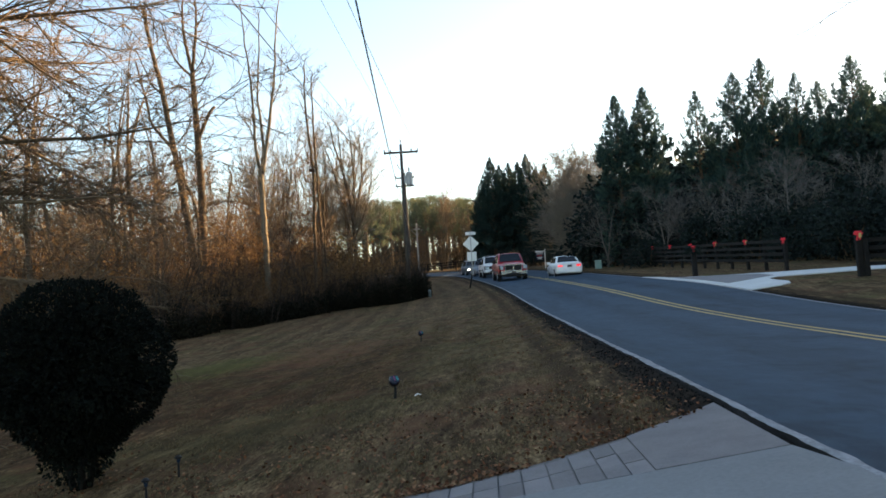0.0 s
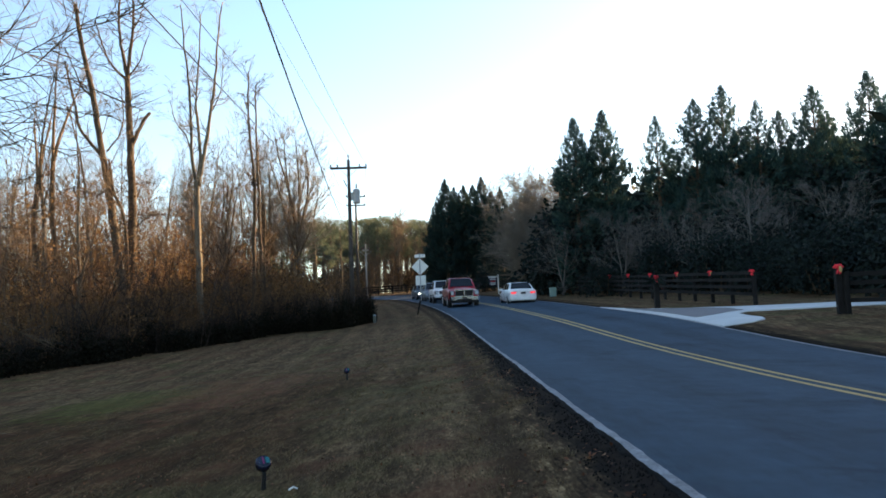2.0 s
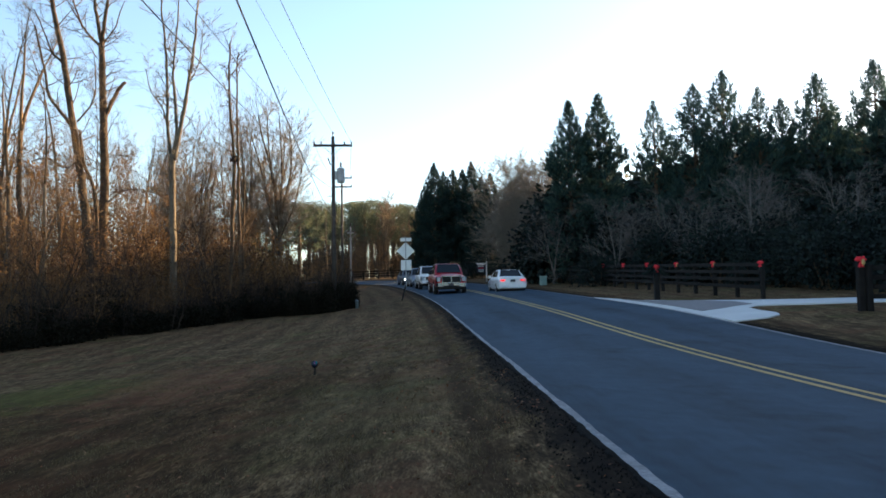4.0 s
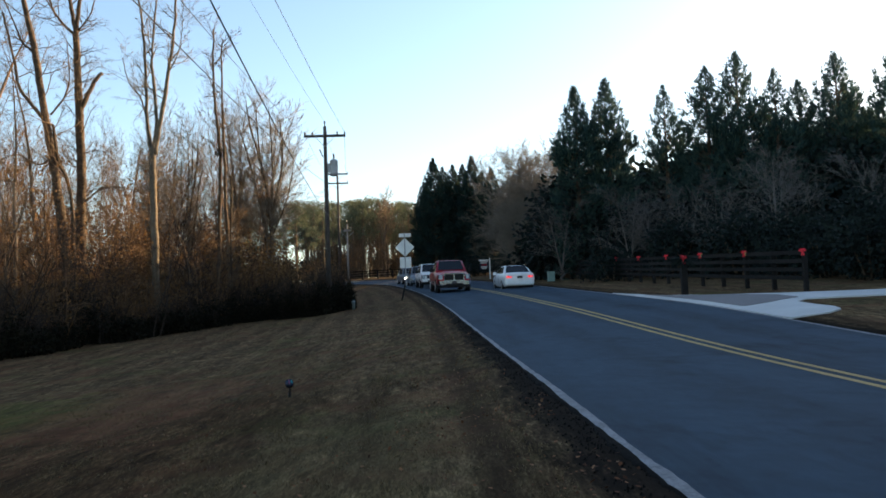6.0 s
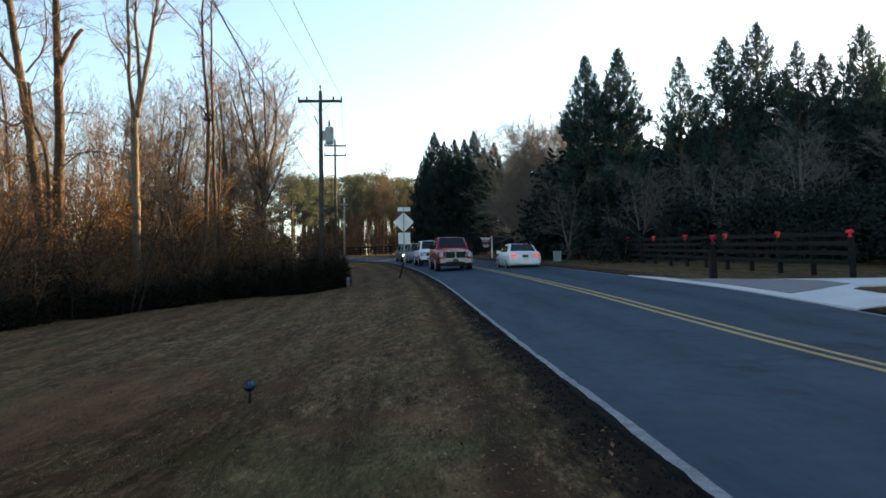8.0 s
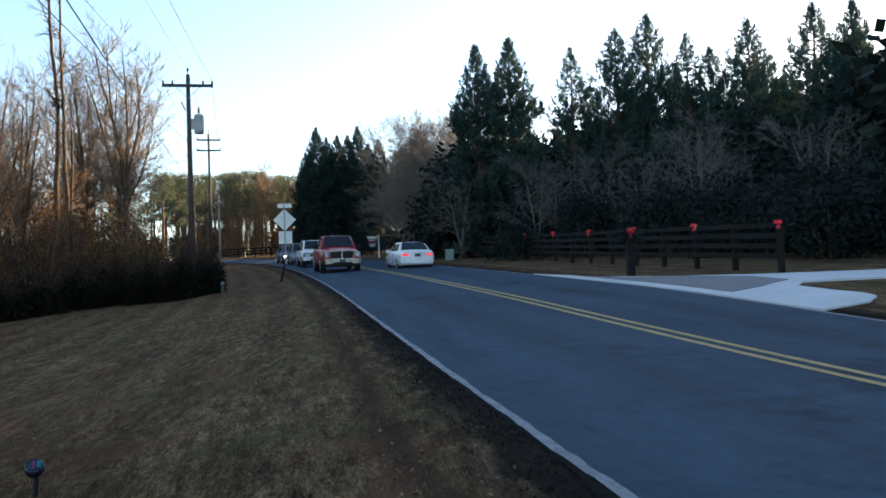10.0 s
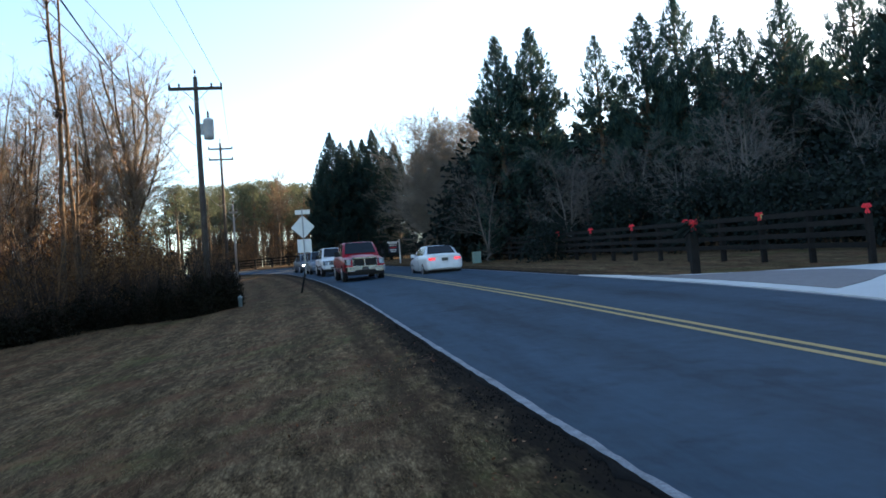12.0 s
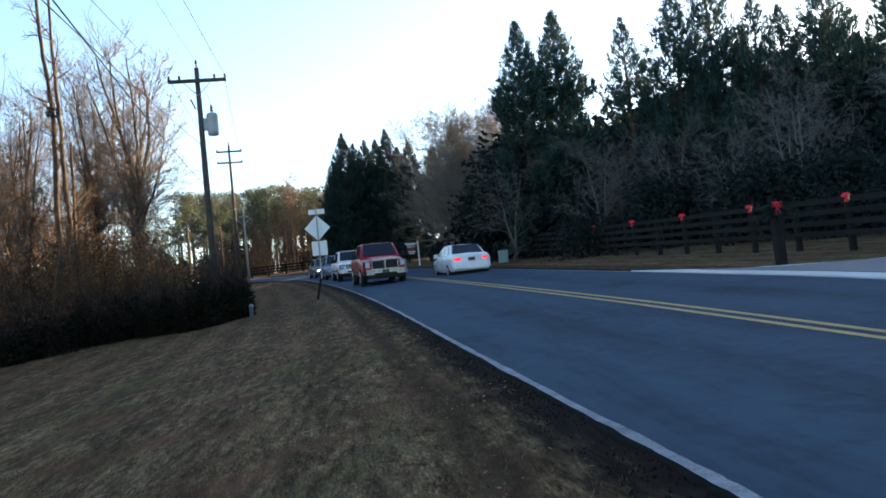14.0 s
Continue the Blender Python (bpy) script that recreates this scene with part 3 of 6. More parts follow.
def bare_tree(name, seed, height, r, spec, mat, label, fork=0, lean=0.0, snag=None, twigs=18, twig=None, stems=0, spread=0.16):
    """A leafless tree: a trunk with its heavy limbs, and a crown of finer branches."""
    rng = random.Random(seed)
    tree = thing(name, label, "tree")
    buf = Buf()
    d = Vector((lean, 0.3 * lean, 1)).normalized()
    if fork:
        low = height * fork
        trunk = Buf()
        bend = [Vector((lean * low * u + 0.16 * rng.uniform(-1, 1) * (0.1 < u < 0.95), 0.16 * rng.uniform(-1, 1) * (0.1 < u < 0.95), low * u)) for u in (0.04, 0.2, 0.36, 0.52, 0.68, 0.84, 1.0)]
        trunk.tube([(0, 0, -0.4)] + bend, [r * 1.35, r * 1.08, r, r * 0.96, r * 0.92, r * 0.9, r * 0.87, r * 0.85], 8)
        part("trunk", trunk, mat, tree, smooth=True)
        for k in range(stems or (2 if seed % 2 else 3)):
            q = 2.4 * k + 0.5
            dd = Vector((lean + spread * math.cos(q), spread * math.sin(q), 1)).normalized()
            branch(buf, rng, Vector((lean * low, 0, low - 0.1)), dd, (height - low) * rng.uniform(0.78, 1.0), r * (0.66 if stems < 4 else 0.52), 0, spec)
    else:
        trunk = Buf()
        pts, rad = [], []
        dcur = d.copy()
        p = Vector((0, 0, -0.4))
        h = height * spec["bare"][0]
        for i in range(6):
            pts.append(p)
            rad.append(r * (1.3 if i == 0 else 1 - 0.085 * i))
            dcur = (dcur + unit(rng) * 0.085).normalized()
            p = p + dcur * (h + 0.4) / 5
        trunk.tube(pts, rad, 8)
        part("trunk", trunk, mat, tree, smooth=True)
        if snag:
            s0 = pts[-1] - dcur * 0.3
            part("broken_limb", Buf().tube([s0, s0 + Vector(snag) * 0.45 + Vector((0.06, 0, -0.1)), s0 + Vector(snag)], [r * 0.5, r * 0.42, r * 0.3], 6), mat, tree, "snapped-off bare limb", True)
        sp = dict(spec, bare=(0.03, *spec["bare"][1:]))
        branch(buf, rng, pts[-1] - dcur * 0.05, dcur, height - h, rad[-1], 0, sp)
    # short level twigs down the trunk
    for k in range(twigs):
        i = rng.randrange(2, 5 if not fork else 3)
        p0 = pts[i].lerp(pts[i + 1], rng.random()) if not fork else Vector((lean * low, 0, low)) * rng.uniform(0.4, 0.98)
        q = rng.uniform(0, 6.28)
        out = Vector((math.cos(q), math.sin(q), rng.uniform(-0.15, 0.5)))
        tip = p0 + out * rng.uniform(0.5, 2.2)
        buf.spike(p0, tip, 0.016)
        for m in range(3):
            b0 = p0.lerp(tip, 0.35 + 0.2 * m)
            buf.spike(b0, b0 + (out * 0.6 + unit(rng) * 0.6) * rng.uniform(0.3, 0.9), 0.009)
    part("crown", buf, twig or TWIG, tree, "leafless branches and twigs", smooth=True)
    return tree


def leaves(buf, rng, n, centre, size, leaf, hollow=0.55, flat=0.6):
    """n leaves in an uneven clump."""
    for _ in range(n):
        q = unit(rng)
        k = 1 + 0.35 * noise.noise(q * 2.1 + Vector(centre))
        rr = (hollow + (1 - hollow) * rng.random() ** 0.6) * k
        p = Vector((centre[0] + q.x * size[0] * rr, centre[1] + q.y * size[1] * rr, centre[2] + q.z * size[2] * rr))
        along = (q + unit(rng) * 0.9 + Vector((0, 0, -0.2))).normalized() * leaf * rng.uniform(0.6, 1.3)
        buf.blade(p, along, along.cross(unit(rng)).normalized() * leaf * 0.32 * flat / 0.6)


def conifer(name, seed, height, radius, label, base=0.06, n=260, gap=0.0, fill=1.0, mat=None, tip=0.34):
    """A cedar: a trunk and upswept fronds that end in tufted sprays; a column under a cone, with an uneven outline and gaps."""
    rng = random.Random(seed)
    tree = thing(name, label, "tree")
    part("trunk", Buf().tube([(0, 0, -0.4), (0, 0, height * 0.5), (0.05, 0, height * 0.985)], [0.22, 0.13, 0.02], 7), BARK_DARK, tree, smooth=True)
    crown, twigs = Buf(), Buf()
    for i in range(n):
        u = base + (1 - base) * ((i + rng.random()) / n) ** 0.92
        q = i * 2.4 + rng.uniform(-0.5, 0.5)
        below = (1 - u) * height
        if gap and below > 1.6 and noise.noise((math.cos(q) * 1.3 + seed, math.sin(q) * 1.3, u * 8)) < -0.34 + gap:
            continue
        prof = min(1.0, (below / (tip * height)) ** 0.8)
        lump = 1 + 0.42 * noise.noise((math.cos(q) * 1.1 + seed, math.sin(q) * 1.1, u * 9)) + 0.2 * noise.noise((math.cos(q) * 2.6, math.sin(q) * 2.6 + seed, u * 21))
        reach = max(radius * prof * lump * rng.uniform(0.72, 1.12), 0.12)
        out = Vector((math.cos(q), math.sin(q), 0))
        rise = 0.35 + 0.75 * max(0.0, 1 - below / (tip * height * 1.4)) + rng.uniform(-0.12, 0.2)
        root = Vector((0, 0, u * height - reach * rise * 0.9))
        ends = [root, root + out * reach * 0.45 + Vector((0, 0, reach * rise * 0.25)), root + out * reach * 0.82 + Vector((0, 0, reach * rise * 0.62)), root + out * reach + Vector((0, 0, reach * rise * 1.0 + 0.12))]
        if reach > 0.7:
            twigs.tube(ends[:3], [0.03, 0.02, 0.01], 3, cap=False)
        tufts = max(2, int((3 + reach * 4.2) * fill))
        for j in range(tufts):
            w = 0.3 + 0.7 * (j + rng.random()) / tufts
            k = min(int(w * 3), 2)
            p = ends[k].lerp(ends[k + 1], w * 3 - k)
            axis = (ends[k + 1] - ends[k]).normalized()
            side = axis.cross(unit(rng)).normalized()
            p = p + side * rng.uniform(0, 0.34) * (1.2 - w) * reach
            head = (axis * 0.8 + side * rng.uniform(0, 0.6) + Vector((0, 0, 0.35))).normalized()
            size = (0.2 + 0.2 * rng.random()) * (0.6 + 0.6 * min(1.0, below / 5))
            for m in range(11):
                al = (head + unit(rng) * 0.55).normalized() * size * rng.uniform(0.6, 1.35)
                crown.blade(p + unit(rng) * 0.13 * min(1.0, 0.3 + below / 4), al, al.cross(unit(rng)).normalized() * size * rng.uniform(0.07, 0.13))
    for j in range(150):
        z = 1.7 * rng.random() ** 0.8
        q = rng.uniform(0, 6.28)
        p = Vector((math.cos(q), math.sin(q), 0)) * z * 0.16 * rng.random() + Vector((0.05, 0, height - z))
        al = Vector((math.cos(q) * 0.5, math.sin(q) * 0.5, 1.0)).normalized() * rng.uniform(0.15, 0.34)
        crown.blade(p, al, al.cross(unit(rng)).normalized() * rng.uniform(0.02, 0.035))
    part("branchwork", twigs, BARK_DARK, tree)
    part("crown", crown, mat or CEDAR, tree, "dark green feathery sprays")
    return tree


def broad_evergreen(name, seed, height, radius, label, n=4200, leaf=0.2, mat=None):
    rng = random.Random(seed)
    tree = thing(name, label, "shrub" if height < 3 else "tree")
    stem = Buf()
    for k in range(5):
        q = k * 1.3 + seed
        stem.tube([(0.1 * math.cos(q), 0.1 * math.sin(q), -0.3), (radius * 0.3 * math.cos(q), radius * 0.3 * math.sin(q), height * 0.4),
                   (radius * 0.45 * math.cos(q), radius * 0.45 * math.sin(q), height * 0.62)], [0.05 + height * 0.008, 0.04 + height * 0.004, 0.015], 4)
    part("branchwork", stem, BARK_DARK, tree)
    crown = Buf()
    for k in range(9):
        q, u = k * 2.4 + seed, (k + 0.5) / 9
        rr = radius * 0.5 * (1 - 0.55 * u)
        leaves(crown, rng, n // 9, (rr * math.cos(q), rr * math.sin(q), height * (0.13 + 0.68 * u)), (radius * 0.62, radius * 0.62, height * 0.24), leaf, 0.25)
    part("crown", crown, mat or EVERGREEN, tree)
    return tree


def pine(name, seed, height, label):
    rng = random.Random(seed)
    tree = thing(name, label, "tree")
    part("trunk", Buf().tube([(0, 0, -0.5), (0.1, 0, height * 0.5), (0.05, 0.1, height * 0.95)], [0.24, 0.18, 0.06], 6), BARK, tree, smooth=True)
    crown, limbs = Buf(), Buf()
    for k in range(30):
        u = rng.uniform(0.46, 1.0)
        q = rng.uniform(0, 6.28)
        reach = (1.05 - u) * height * 0.42 * rng.uniform(0.5, 1.0) + 0.5
        c = Vector((math.cos(q) * reach, math.sin(q) * reach, u * height + reach * 0.15))
        limbs.tube([(0, 0, u * height - 0.4), c], [0.05, 0.015], 3, cap=False)
        leaves(crown, rng, 70, c, (0.9, 0.9, 0.42), 0.34, 0.15, 0.34)
    part("branchwork", limbs, BARK, tree)
    part("crown", crown, PINE, tree, "olive green needle tufts")
    return tree


def sapling(name, seed, height, label, leafy_n, mat_leaf, stems=5, stem_mat=None, sway=0.17):
    """Thin understorey stems that still hold dead leaves."""
    rng = random.Random(seed)
    tree = thing(name, label, "sapling")
    buf, lv = Buf(), Buf()
    sp = dict(TALL, segs=(5, 2, 1), wander=(sway, 0.2 + sway / 3, 0.3), lift=(0.03, 0.05, 0.03), taper=(0.2, 0.4, 0.6), sides=(3, 3, 3), kids=(9, 6), bare=(0.15, 0.1), angle=((35, 78), (30, 70)), ratio=(0.38, 0.5), shrink=(0.6, 0.4), thin=0.009)
    for k in range(stems):
        q = rng.uniform(0, 6.28)
        o = Vector((math.cos(q) * 0.7, math.sin(q) * 0.7, -0.2)) * rng.random()
        d = Vector((math.cos(q) * 0.25 * rng.random(), math.sin(q) * 0.25 * rng.random(), 1)).normalized()
        branch(buf, rng, o, d, height * rng.uniform(0.5, 1.0), 0.035, 0, sp)
    part("brush", buf, stem_mat or BRUSH, tree)
    if leafy_n:
        for _ in range(leafy_n):
            p = buf.v[rng.randrange(len(buf.v))]
            al = (unit(rng) + Vector((0, 0, -0.5))).normalized() * rng.uniform(0.06, 0.14)
            lv.blade(p + unit(rng) * 0.14, al, al.cross(unit(rng)).normalized() * 0.036)
        part("foliage", lv, mat_leaf, tree, "curled brown dead leaves")
    return tree


def thicket(name, seed, height, radius, label, n, stems):
    """A tangle: arching stems, low leaves in a shade-dark colour that thin out upwards, and bare tips over them."""
    rng = random.Random(seed)
    bush = thing(name, label, "shrub")
    wood, lv = Buf(), Buf()
    for k in range(stems):
        q, out = rng.uniform(0, 6.28), rng.uniform(0.2, 1.0)
        h = height * rng.uniform(0.45, 1.0)
        o = Vector((math.cos(q), math.sin(q), 0)) * radius
        pts = [o * 0.25 * out + Vector((0, 0, -0.2)), o * 0.5 * out + Vector((0, 0, h * 0.5)), o * 0.85 * out + Vector((0, 0, h * 0.85)), o * 1.15 * out + Vector((0, 0, h * rng.uniform(0.8, 1.05)))]
        wood.tube(pts, [0.022, 0.016, 0.011, 0.005], 3, cap=False)
        for m in range(12):
            i = rng.randrange(1, 3)
            b0 = pts[i].lerp(pts[i + 1], rng.random())
            wood.spike(b0, b0 + (unit(rng) + Vector((0, 0, 0.5))) * rng.uniform(0.15, 0.6), 0.008)
    for k in range(n):
        q, out = rng.uniform(0, 6.28), rng.random() ** 0.5
        top = height * 0.72 * (0.75 + 0.4 * noise.noise((math.cos(q) * out * 2 + seed, math.sin(q) * out * 2, 0)))
        z = top * rng.random() ** 1.3
        p = Vector((math.cos(q) * radius * out, math.sin(q) * radius * out, z))
        al = (unit(rng) + Vector((0, 0, 0.15))).normalized() * rng.uniform(0.08, 0.2)
        lv.blade(p, al, al.cross(unit(rng)).normalized() * rng.uniform(0.03, 0.055))
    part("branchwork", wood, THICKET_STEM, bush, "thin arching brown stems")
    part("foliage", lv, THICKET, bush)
    return bush


def limb_tree(name, seed, mat, label, x, y, height, r, limbs, spec):
    """A tree whose long low limbs are set by hand: start height, direction, length."""
    rg = random.Random(seed)
    tree = thing(name, label, "tree", x, y, ground_z(x, y))
    part("trunk", Buf().tube([(0, 0, -0.4), (0.05, 0, height * 0.5), (0, 0.1, height)], [r * 1.3, r, r * 0.5], 8), mat, tree, smooth=True)
    for z, d, length in limbs:
        b = Buf()
        branch(b, rg, Vector((0, 0, z)), Vector(d).normalized(), length, r * 0.34, 0, spec)
        part("limb", b, mat, tree, "drooping limb with fine bare twigs", True)
    return tree


def shaped_tree(name, seed, mat, label, x, y, trunk, limbs, sprouts, twig=None, spec=None, rough=0.05):
    """A bare tree with a known habit: a trunk and limbs as (across, up) bends with radii, and side twigs that sprout from them."""
    rg = random.Random(seed)
    tree = thing(name, label, "tree", x, y, ground_z(x, y), 0, "bare wood")
    fine = Buf()
    spec = spec or dict(TALL, segs=(4, 2, 1), wander=(0.22, 0.26, 0.3), lift=(0.05, 0.04, 0.02), taper=(0.25, 0.4, 0.5), sides=(4, 3, 3), kids=(7, 5), bare=(0.2, 0.15), angle=((25, 60), (25, 60)), ratio=(0.5, 0.5), thin=0.0065)
    for k, (r0, r1, bends) in enumerate([trunk] + limbs):
        pts, rad = [], []
        depth = rg.uniform(-0.05, 0.05) if k else 0.0
        n = 5
        for i in range(len(bends) - 1):
            p0, p1, p2, p3 = bends[max(i - 1, 0)], bends[i], bends[i + 1], bends[min(i + 2, len(bends) - 1)]
            for j in range(n + (i == len(bends) - 2)):
                u = j / n
                q = [0.5 * (2 * b + (c - a_) * u + (2 * a_ - 5 * b + 4 * c - d) * u * u + (3 * b - a_ - 3 * c + d) * u ** 3) for a_, b, c, d in zip(p0, p1, p2, p3)]
                w = (i + u) / (len(bends) - 1)
                pts.append(Vector((q[0] + rg.uniform(-1, 1) * 0.03, depth * w * 30 * r0 + rg.uniform(-1, 1) * 0.03, q[1])))
                rad.append((r0 + (r1 - r0) * w) * (1 + rg.uniform(-1, 1) * rough) * (1.25 if not k and w < 0.02 else 1.0))
        part("limb" if k else "trunk", Buf().tube(pts, rad, 9 if r0 > 0.12 else 6, cap=True), mat, tree, smooth=True)
        low, count, reach = sprouts[min(k, len(sprouts) - 1)]
        for m in range(count):
            i = rg.randrange(int(low * (len(pts) - 1)), len(pts) - 1)
            way = (pts[i + 1] - pts[i]).normalized()
            ang = radians(rg.uniform(25, 80))
            out = way * math.cos(ang) + way.cross(unit(rg)).normalized() * math.sin(ang)
            branch(fine, rg, pts[i].lerp(pts[i + 1], rg.random()), out.normalized(), reach * rg.uniform(0.35, 1.1), min(rad[i] * 0.45, 0.035), 0, spec)
    part("crown", fine, twig or TWIG, tree, "leafless branches and twigs", smooth=True)
    return tree


def place(ob, spots, group=""):
    """Set ob at the first spot and copies at the rest: x, y, turn, scale."""
    if group:
        ob["group"] = group
    x0, y0, r0, s0 = spots[0]
    for x, y, r, s in spots[1:]:
        if y > 68 and -0.181 < x / (y - 12.3) < -0.155 and group in ("bare wood", "far pines", "far bare trees", "beeches in the wood"):   # the clearing between the wood and the pines
            continue
        c = copy_thing(ob, pose(x, y, ground_z(x, y), 0, 0, r))
        c.scale = (s, s, s)
    ob.matrix_world = pose(x0, y0, ground_z(x0, y0), 0, 0, r0) @ Matrix.Diagonal((s0, s0, s0, 1))
    return ob


# ---- the bare wood beyond the lawn ----
shaped_tree("bare_tree", 11, BARK_DARK, "tall leafless tree leaning at the wood's edge", -18.4, 54.0,
            (0.3, 0.11, [(0.25, -0.4), (0.1, 3.2), (-0.26, 6.0), (-0.53, 8.0), (-0.89, 10.5), (-1.32, 13.1), (-1.77, 16.0), (-2.3, 18.2), (-2.7, 21.0)]),
            [(0.12, 0.05, [(-1.05, 11.4), (-1.75, 12.3), (-2.5, 13.4), (-2.8, 15.0), (-3.4, 17.5)]), (0.12, 0.07, [(0.5, -0.4), (0.39, 3.2), (0.23, 7.5), (-0.4, 9.3), (-0.7, 11.3)]),
             (0.06, 0.025, [(-0.8, 11.8), (-0.05, 12.8), (0.18, 13.9), (0.1, 15.6)]), (0.06, 0.03, [(-0.75, 9.6), (-1.4, 9.15), (-2.5, 9.7), (-3.4, 9.5)]), (0.07, 0.03, [(-1.6, 15.1), (-2.3, 15.8), (-2.6, 16.5), (-3.4, 18.4)])],
            [(0.4, 34, 2.6), (0.2, 12, 2.0)])
shaped_tree("bare_tree", 24, BARK_DARK, "tall straight leafless tree with a broken limb", -18.55, 56.3,
            (0.31, 0.17, [(0.05, -0.4), (-0.04, 3.2), (0.0, 8.2), (-0.05, 10.7), (-0.1, 12.8), (-0.18, 14.9), (-0.27, 17.0)]),
            [(0.13, 0.05, [(-0.27, 16.9), (-0.6, 18.7), (-0.8, 20.6), (-0.7, 23.0)]), (0.13, 0.05, [(-0.26, 16.9), (-0.05, 18.7), (0.2, 20.8), (0.1, 23.5)]),
             (0.09, 0.035, [(-0.27, 16.7), (-1.18, 17.7), (-1.7, 18.7), (-2.3, 20.8)]), (0.06, 0.025, [(-0.2, 17.0), (0.45, 17.8), (1.0, 19.5)]), (0.05, 0.018, [(0.2, 7.3), (1.17, 8.0), (2.4, 8.0), (3.8, 7.4)]), (0.035, 0.015, [(0.05, 10.0), (0.8, 10.15), (1.5, 10.0)]), (0.14, 0.1, [(0.0, 12.5), (0.3, 13.2), (0.72, 14.1), (1.13, 14.6)])],
            [(0.25, 36, 2.2), (0.2, 16, 2.0), (0.2, 16, 2.0), (0.2, 16, 2.0), (0.2, 12, 1.6), (0.2, 12, 1.6), (0.3, 8, 1.0), (0.5, 0, 1.0)])
shaped_tree("bare_tree", 33, BARK_PALE, "pale forked poplar without leaves", -13.6, 53.6,
            (0.2, 0.175, [(0.0, -0.4), (-0.04, 3.0), (-0.09, 6.1), (-0.12, 8.0), (-0.13, 9.7)]),
            [(0.12, 0.035, [(-0.13, 9.3), (-0.42, 11.2), (-0.46, 13.6), (-0.58, 16.0), (-0.8, 18.0), (-1.0, 20.5)]), (0.11, 0.03, [(-0.06, 9.3), (0.09, 11.6), (-0.11, 14.0), (-0.01, 15.6), (0.18, 17.8), (0.2, 20.0)]),
             (0.13, 0.035, [(-0.02, 9.3), (0.42, 11.8), (0.78, 14.0), (1.06, 16.0), (1.18, 18.0), (1.5, 20.6)]), (0.05, 0.018, [(-0.4, 11.2), (-0.73, 12.4), (-1.3, 13.2), (-1.7, 14.6)]), (0.04, 0.015, [(0.75, 13.7), (1.3, 14.8), (1.6, 16.6)])],
            [(0.5, 14, 1.5), (0.15, 20, 1.9)], TAUPE)
tree_d = shaped_tree("bare_tree", 45, BARK_DARK, "dark slender leafless tree with a leaf nest", -11.3, 57.6,
                     (0.14, 0.045, [(-0.1, -0.4), (-0.05, 2.3), (0.04, 6.5), (0.14, 9.5), (-0.07, 12.1), (-0.18, 15.0), (-0.1, 17.0)]),
                     [(0.12, 0.04, [(0.5, -0.4), (0.52, 2.7), (0.41, 6.5), (0.39, 9.5), (0.31, 11.7), (0.29, 15.0), (0.4, 16.4)]), (0.09, 0.05, [(0.7, -0.4), (0.65, 3.5), (0.75, 8.4)])],
                     [(0.35, 30, 1.5), (0.35, 24, 1.4)])
nest = Buf()
leaves(nest, random.Random(4), 240, (0.16, 0, 9.75), (0.26, 0.26, 0.26), 0.15, 0.1, 0.3)
part("leaf_nest", nest, THICKET_STEM, tree_d, "dark clump of leaves and twigs")
FANNED = dict(TALL, segs=(5, 3, 1), wander=(0.14, 0.2, 0.28), lift=(0.09, 0.05, 0.02), taper=(0.2, 0.3, 0.5), sides=(4, 3, 3), kids=(11, 7), bare=(0.12, 0.1), angle=((20, 48), (20, 50)), ratio=(0.46, 0.48), thin=0.007)
fan = shaped_tree("bare_tree", 52, BARK, "leafless tree with a fan of fine upright branches", -10.7, 65.6,
            (0.2, 0.17, [(0.95, -0.4), (0.93, 3.0), (0.93, 5.0)]),
            [(0.13, 0.03, [(0.93, 4.8), (0.9, 7.0), (0.36, 9.7), (-0.36, 12.7), (-0.6, 14.0)]), (0.12, 0.03, [(0.93, 4.8), (1.07, 7.0), (1.62, 9.2), (1.74, 11.2), (1.6, 13.0)]), (0.11, 0.03, [(0.8, 4.4), (0.5, 6.0), (-0.15, 9.0), (-1.1, 12.6)]),
             (0.12, 0.03, [(0.95, 5.0), (0.7, 7.6), (0.25, 10.5), (0.0, 14.2)]), (0.12, 0.03, [(0.95, 5.0), (1.05, 7.8), (1.11, 10.4), (0.93, 13.8)]), (0.07, 0.02, [(1.0, 5.2), (1.76, 6.9), (2.23, 8.4), (2.5, 10.0)])],
            [(0.5, 4, 1.6), (0.12, 24, 3.0)], TAUPE, FANNED)
for x, y, rz, size in ((-12.7, 67.2, 75, 0.92), (-9.9, 68.6, 200, 0.9), (-14.4, 64.0, 140, 0.8), (-16.6, 62.0, 300, 0.78)):
    copy_thing(fan, pose(x, y, ground_z(x, y), 0, 0, rz)).scale = (size, size, size)

LIGHT = dict(FINE, kids=(19, 8, 7), sides=(4, 3, 3, 3), segs=(6, 3, 1, 1), thin=0.013)
kinds = [bare_tree("bare_tree", 61, 19, 0.17, TALL, BARK, "slim leafless hardwood in the wood"),
         bare_tree("bare_tree", 62, 17, 0.13, SPINDLY, BARK_PALE, "thin pale leafless tree in the wood"),
         bare_tree("bare_tree", 63, 16, 0.14, FINE, BARK, "leafless tree with fine twigs in the wood"),
         bare_tree("bare_tree", 64, 13, 0.15, dict(SPREAD, kids=(16, 9, 6), wander=(0.12, 0.26, 0.3, 0.35), bare=(0.2, 0.15, 0.1)), BARK_DARK, "spreading leafless tree in the wood"),
         bare_tree("bare_tree", 67, 20, 0.17, dict(SPINDLY, kids=(11, 6, 4)), BARK_DARK, "dark slender leafless tree in the wood", 0.55, 0.03)]
rng = random.Random(5)
HEIGHTS = (19, 17, 16, 13, 20)
spots = [[] for _ in kinds]
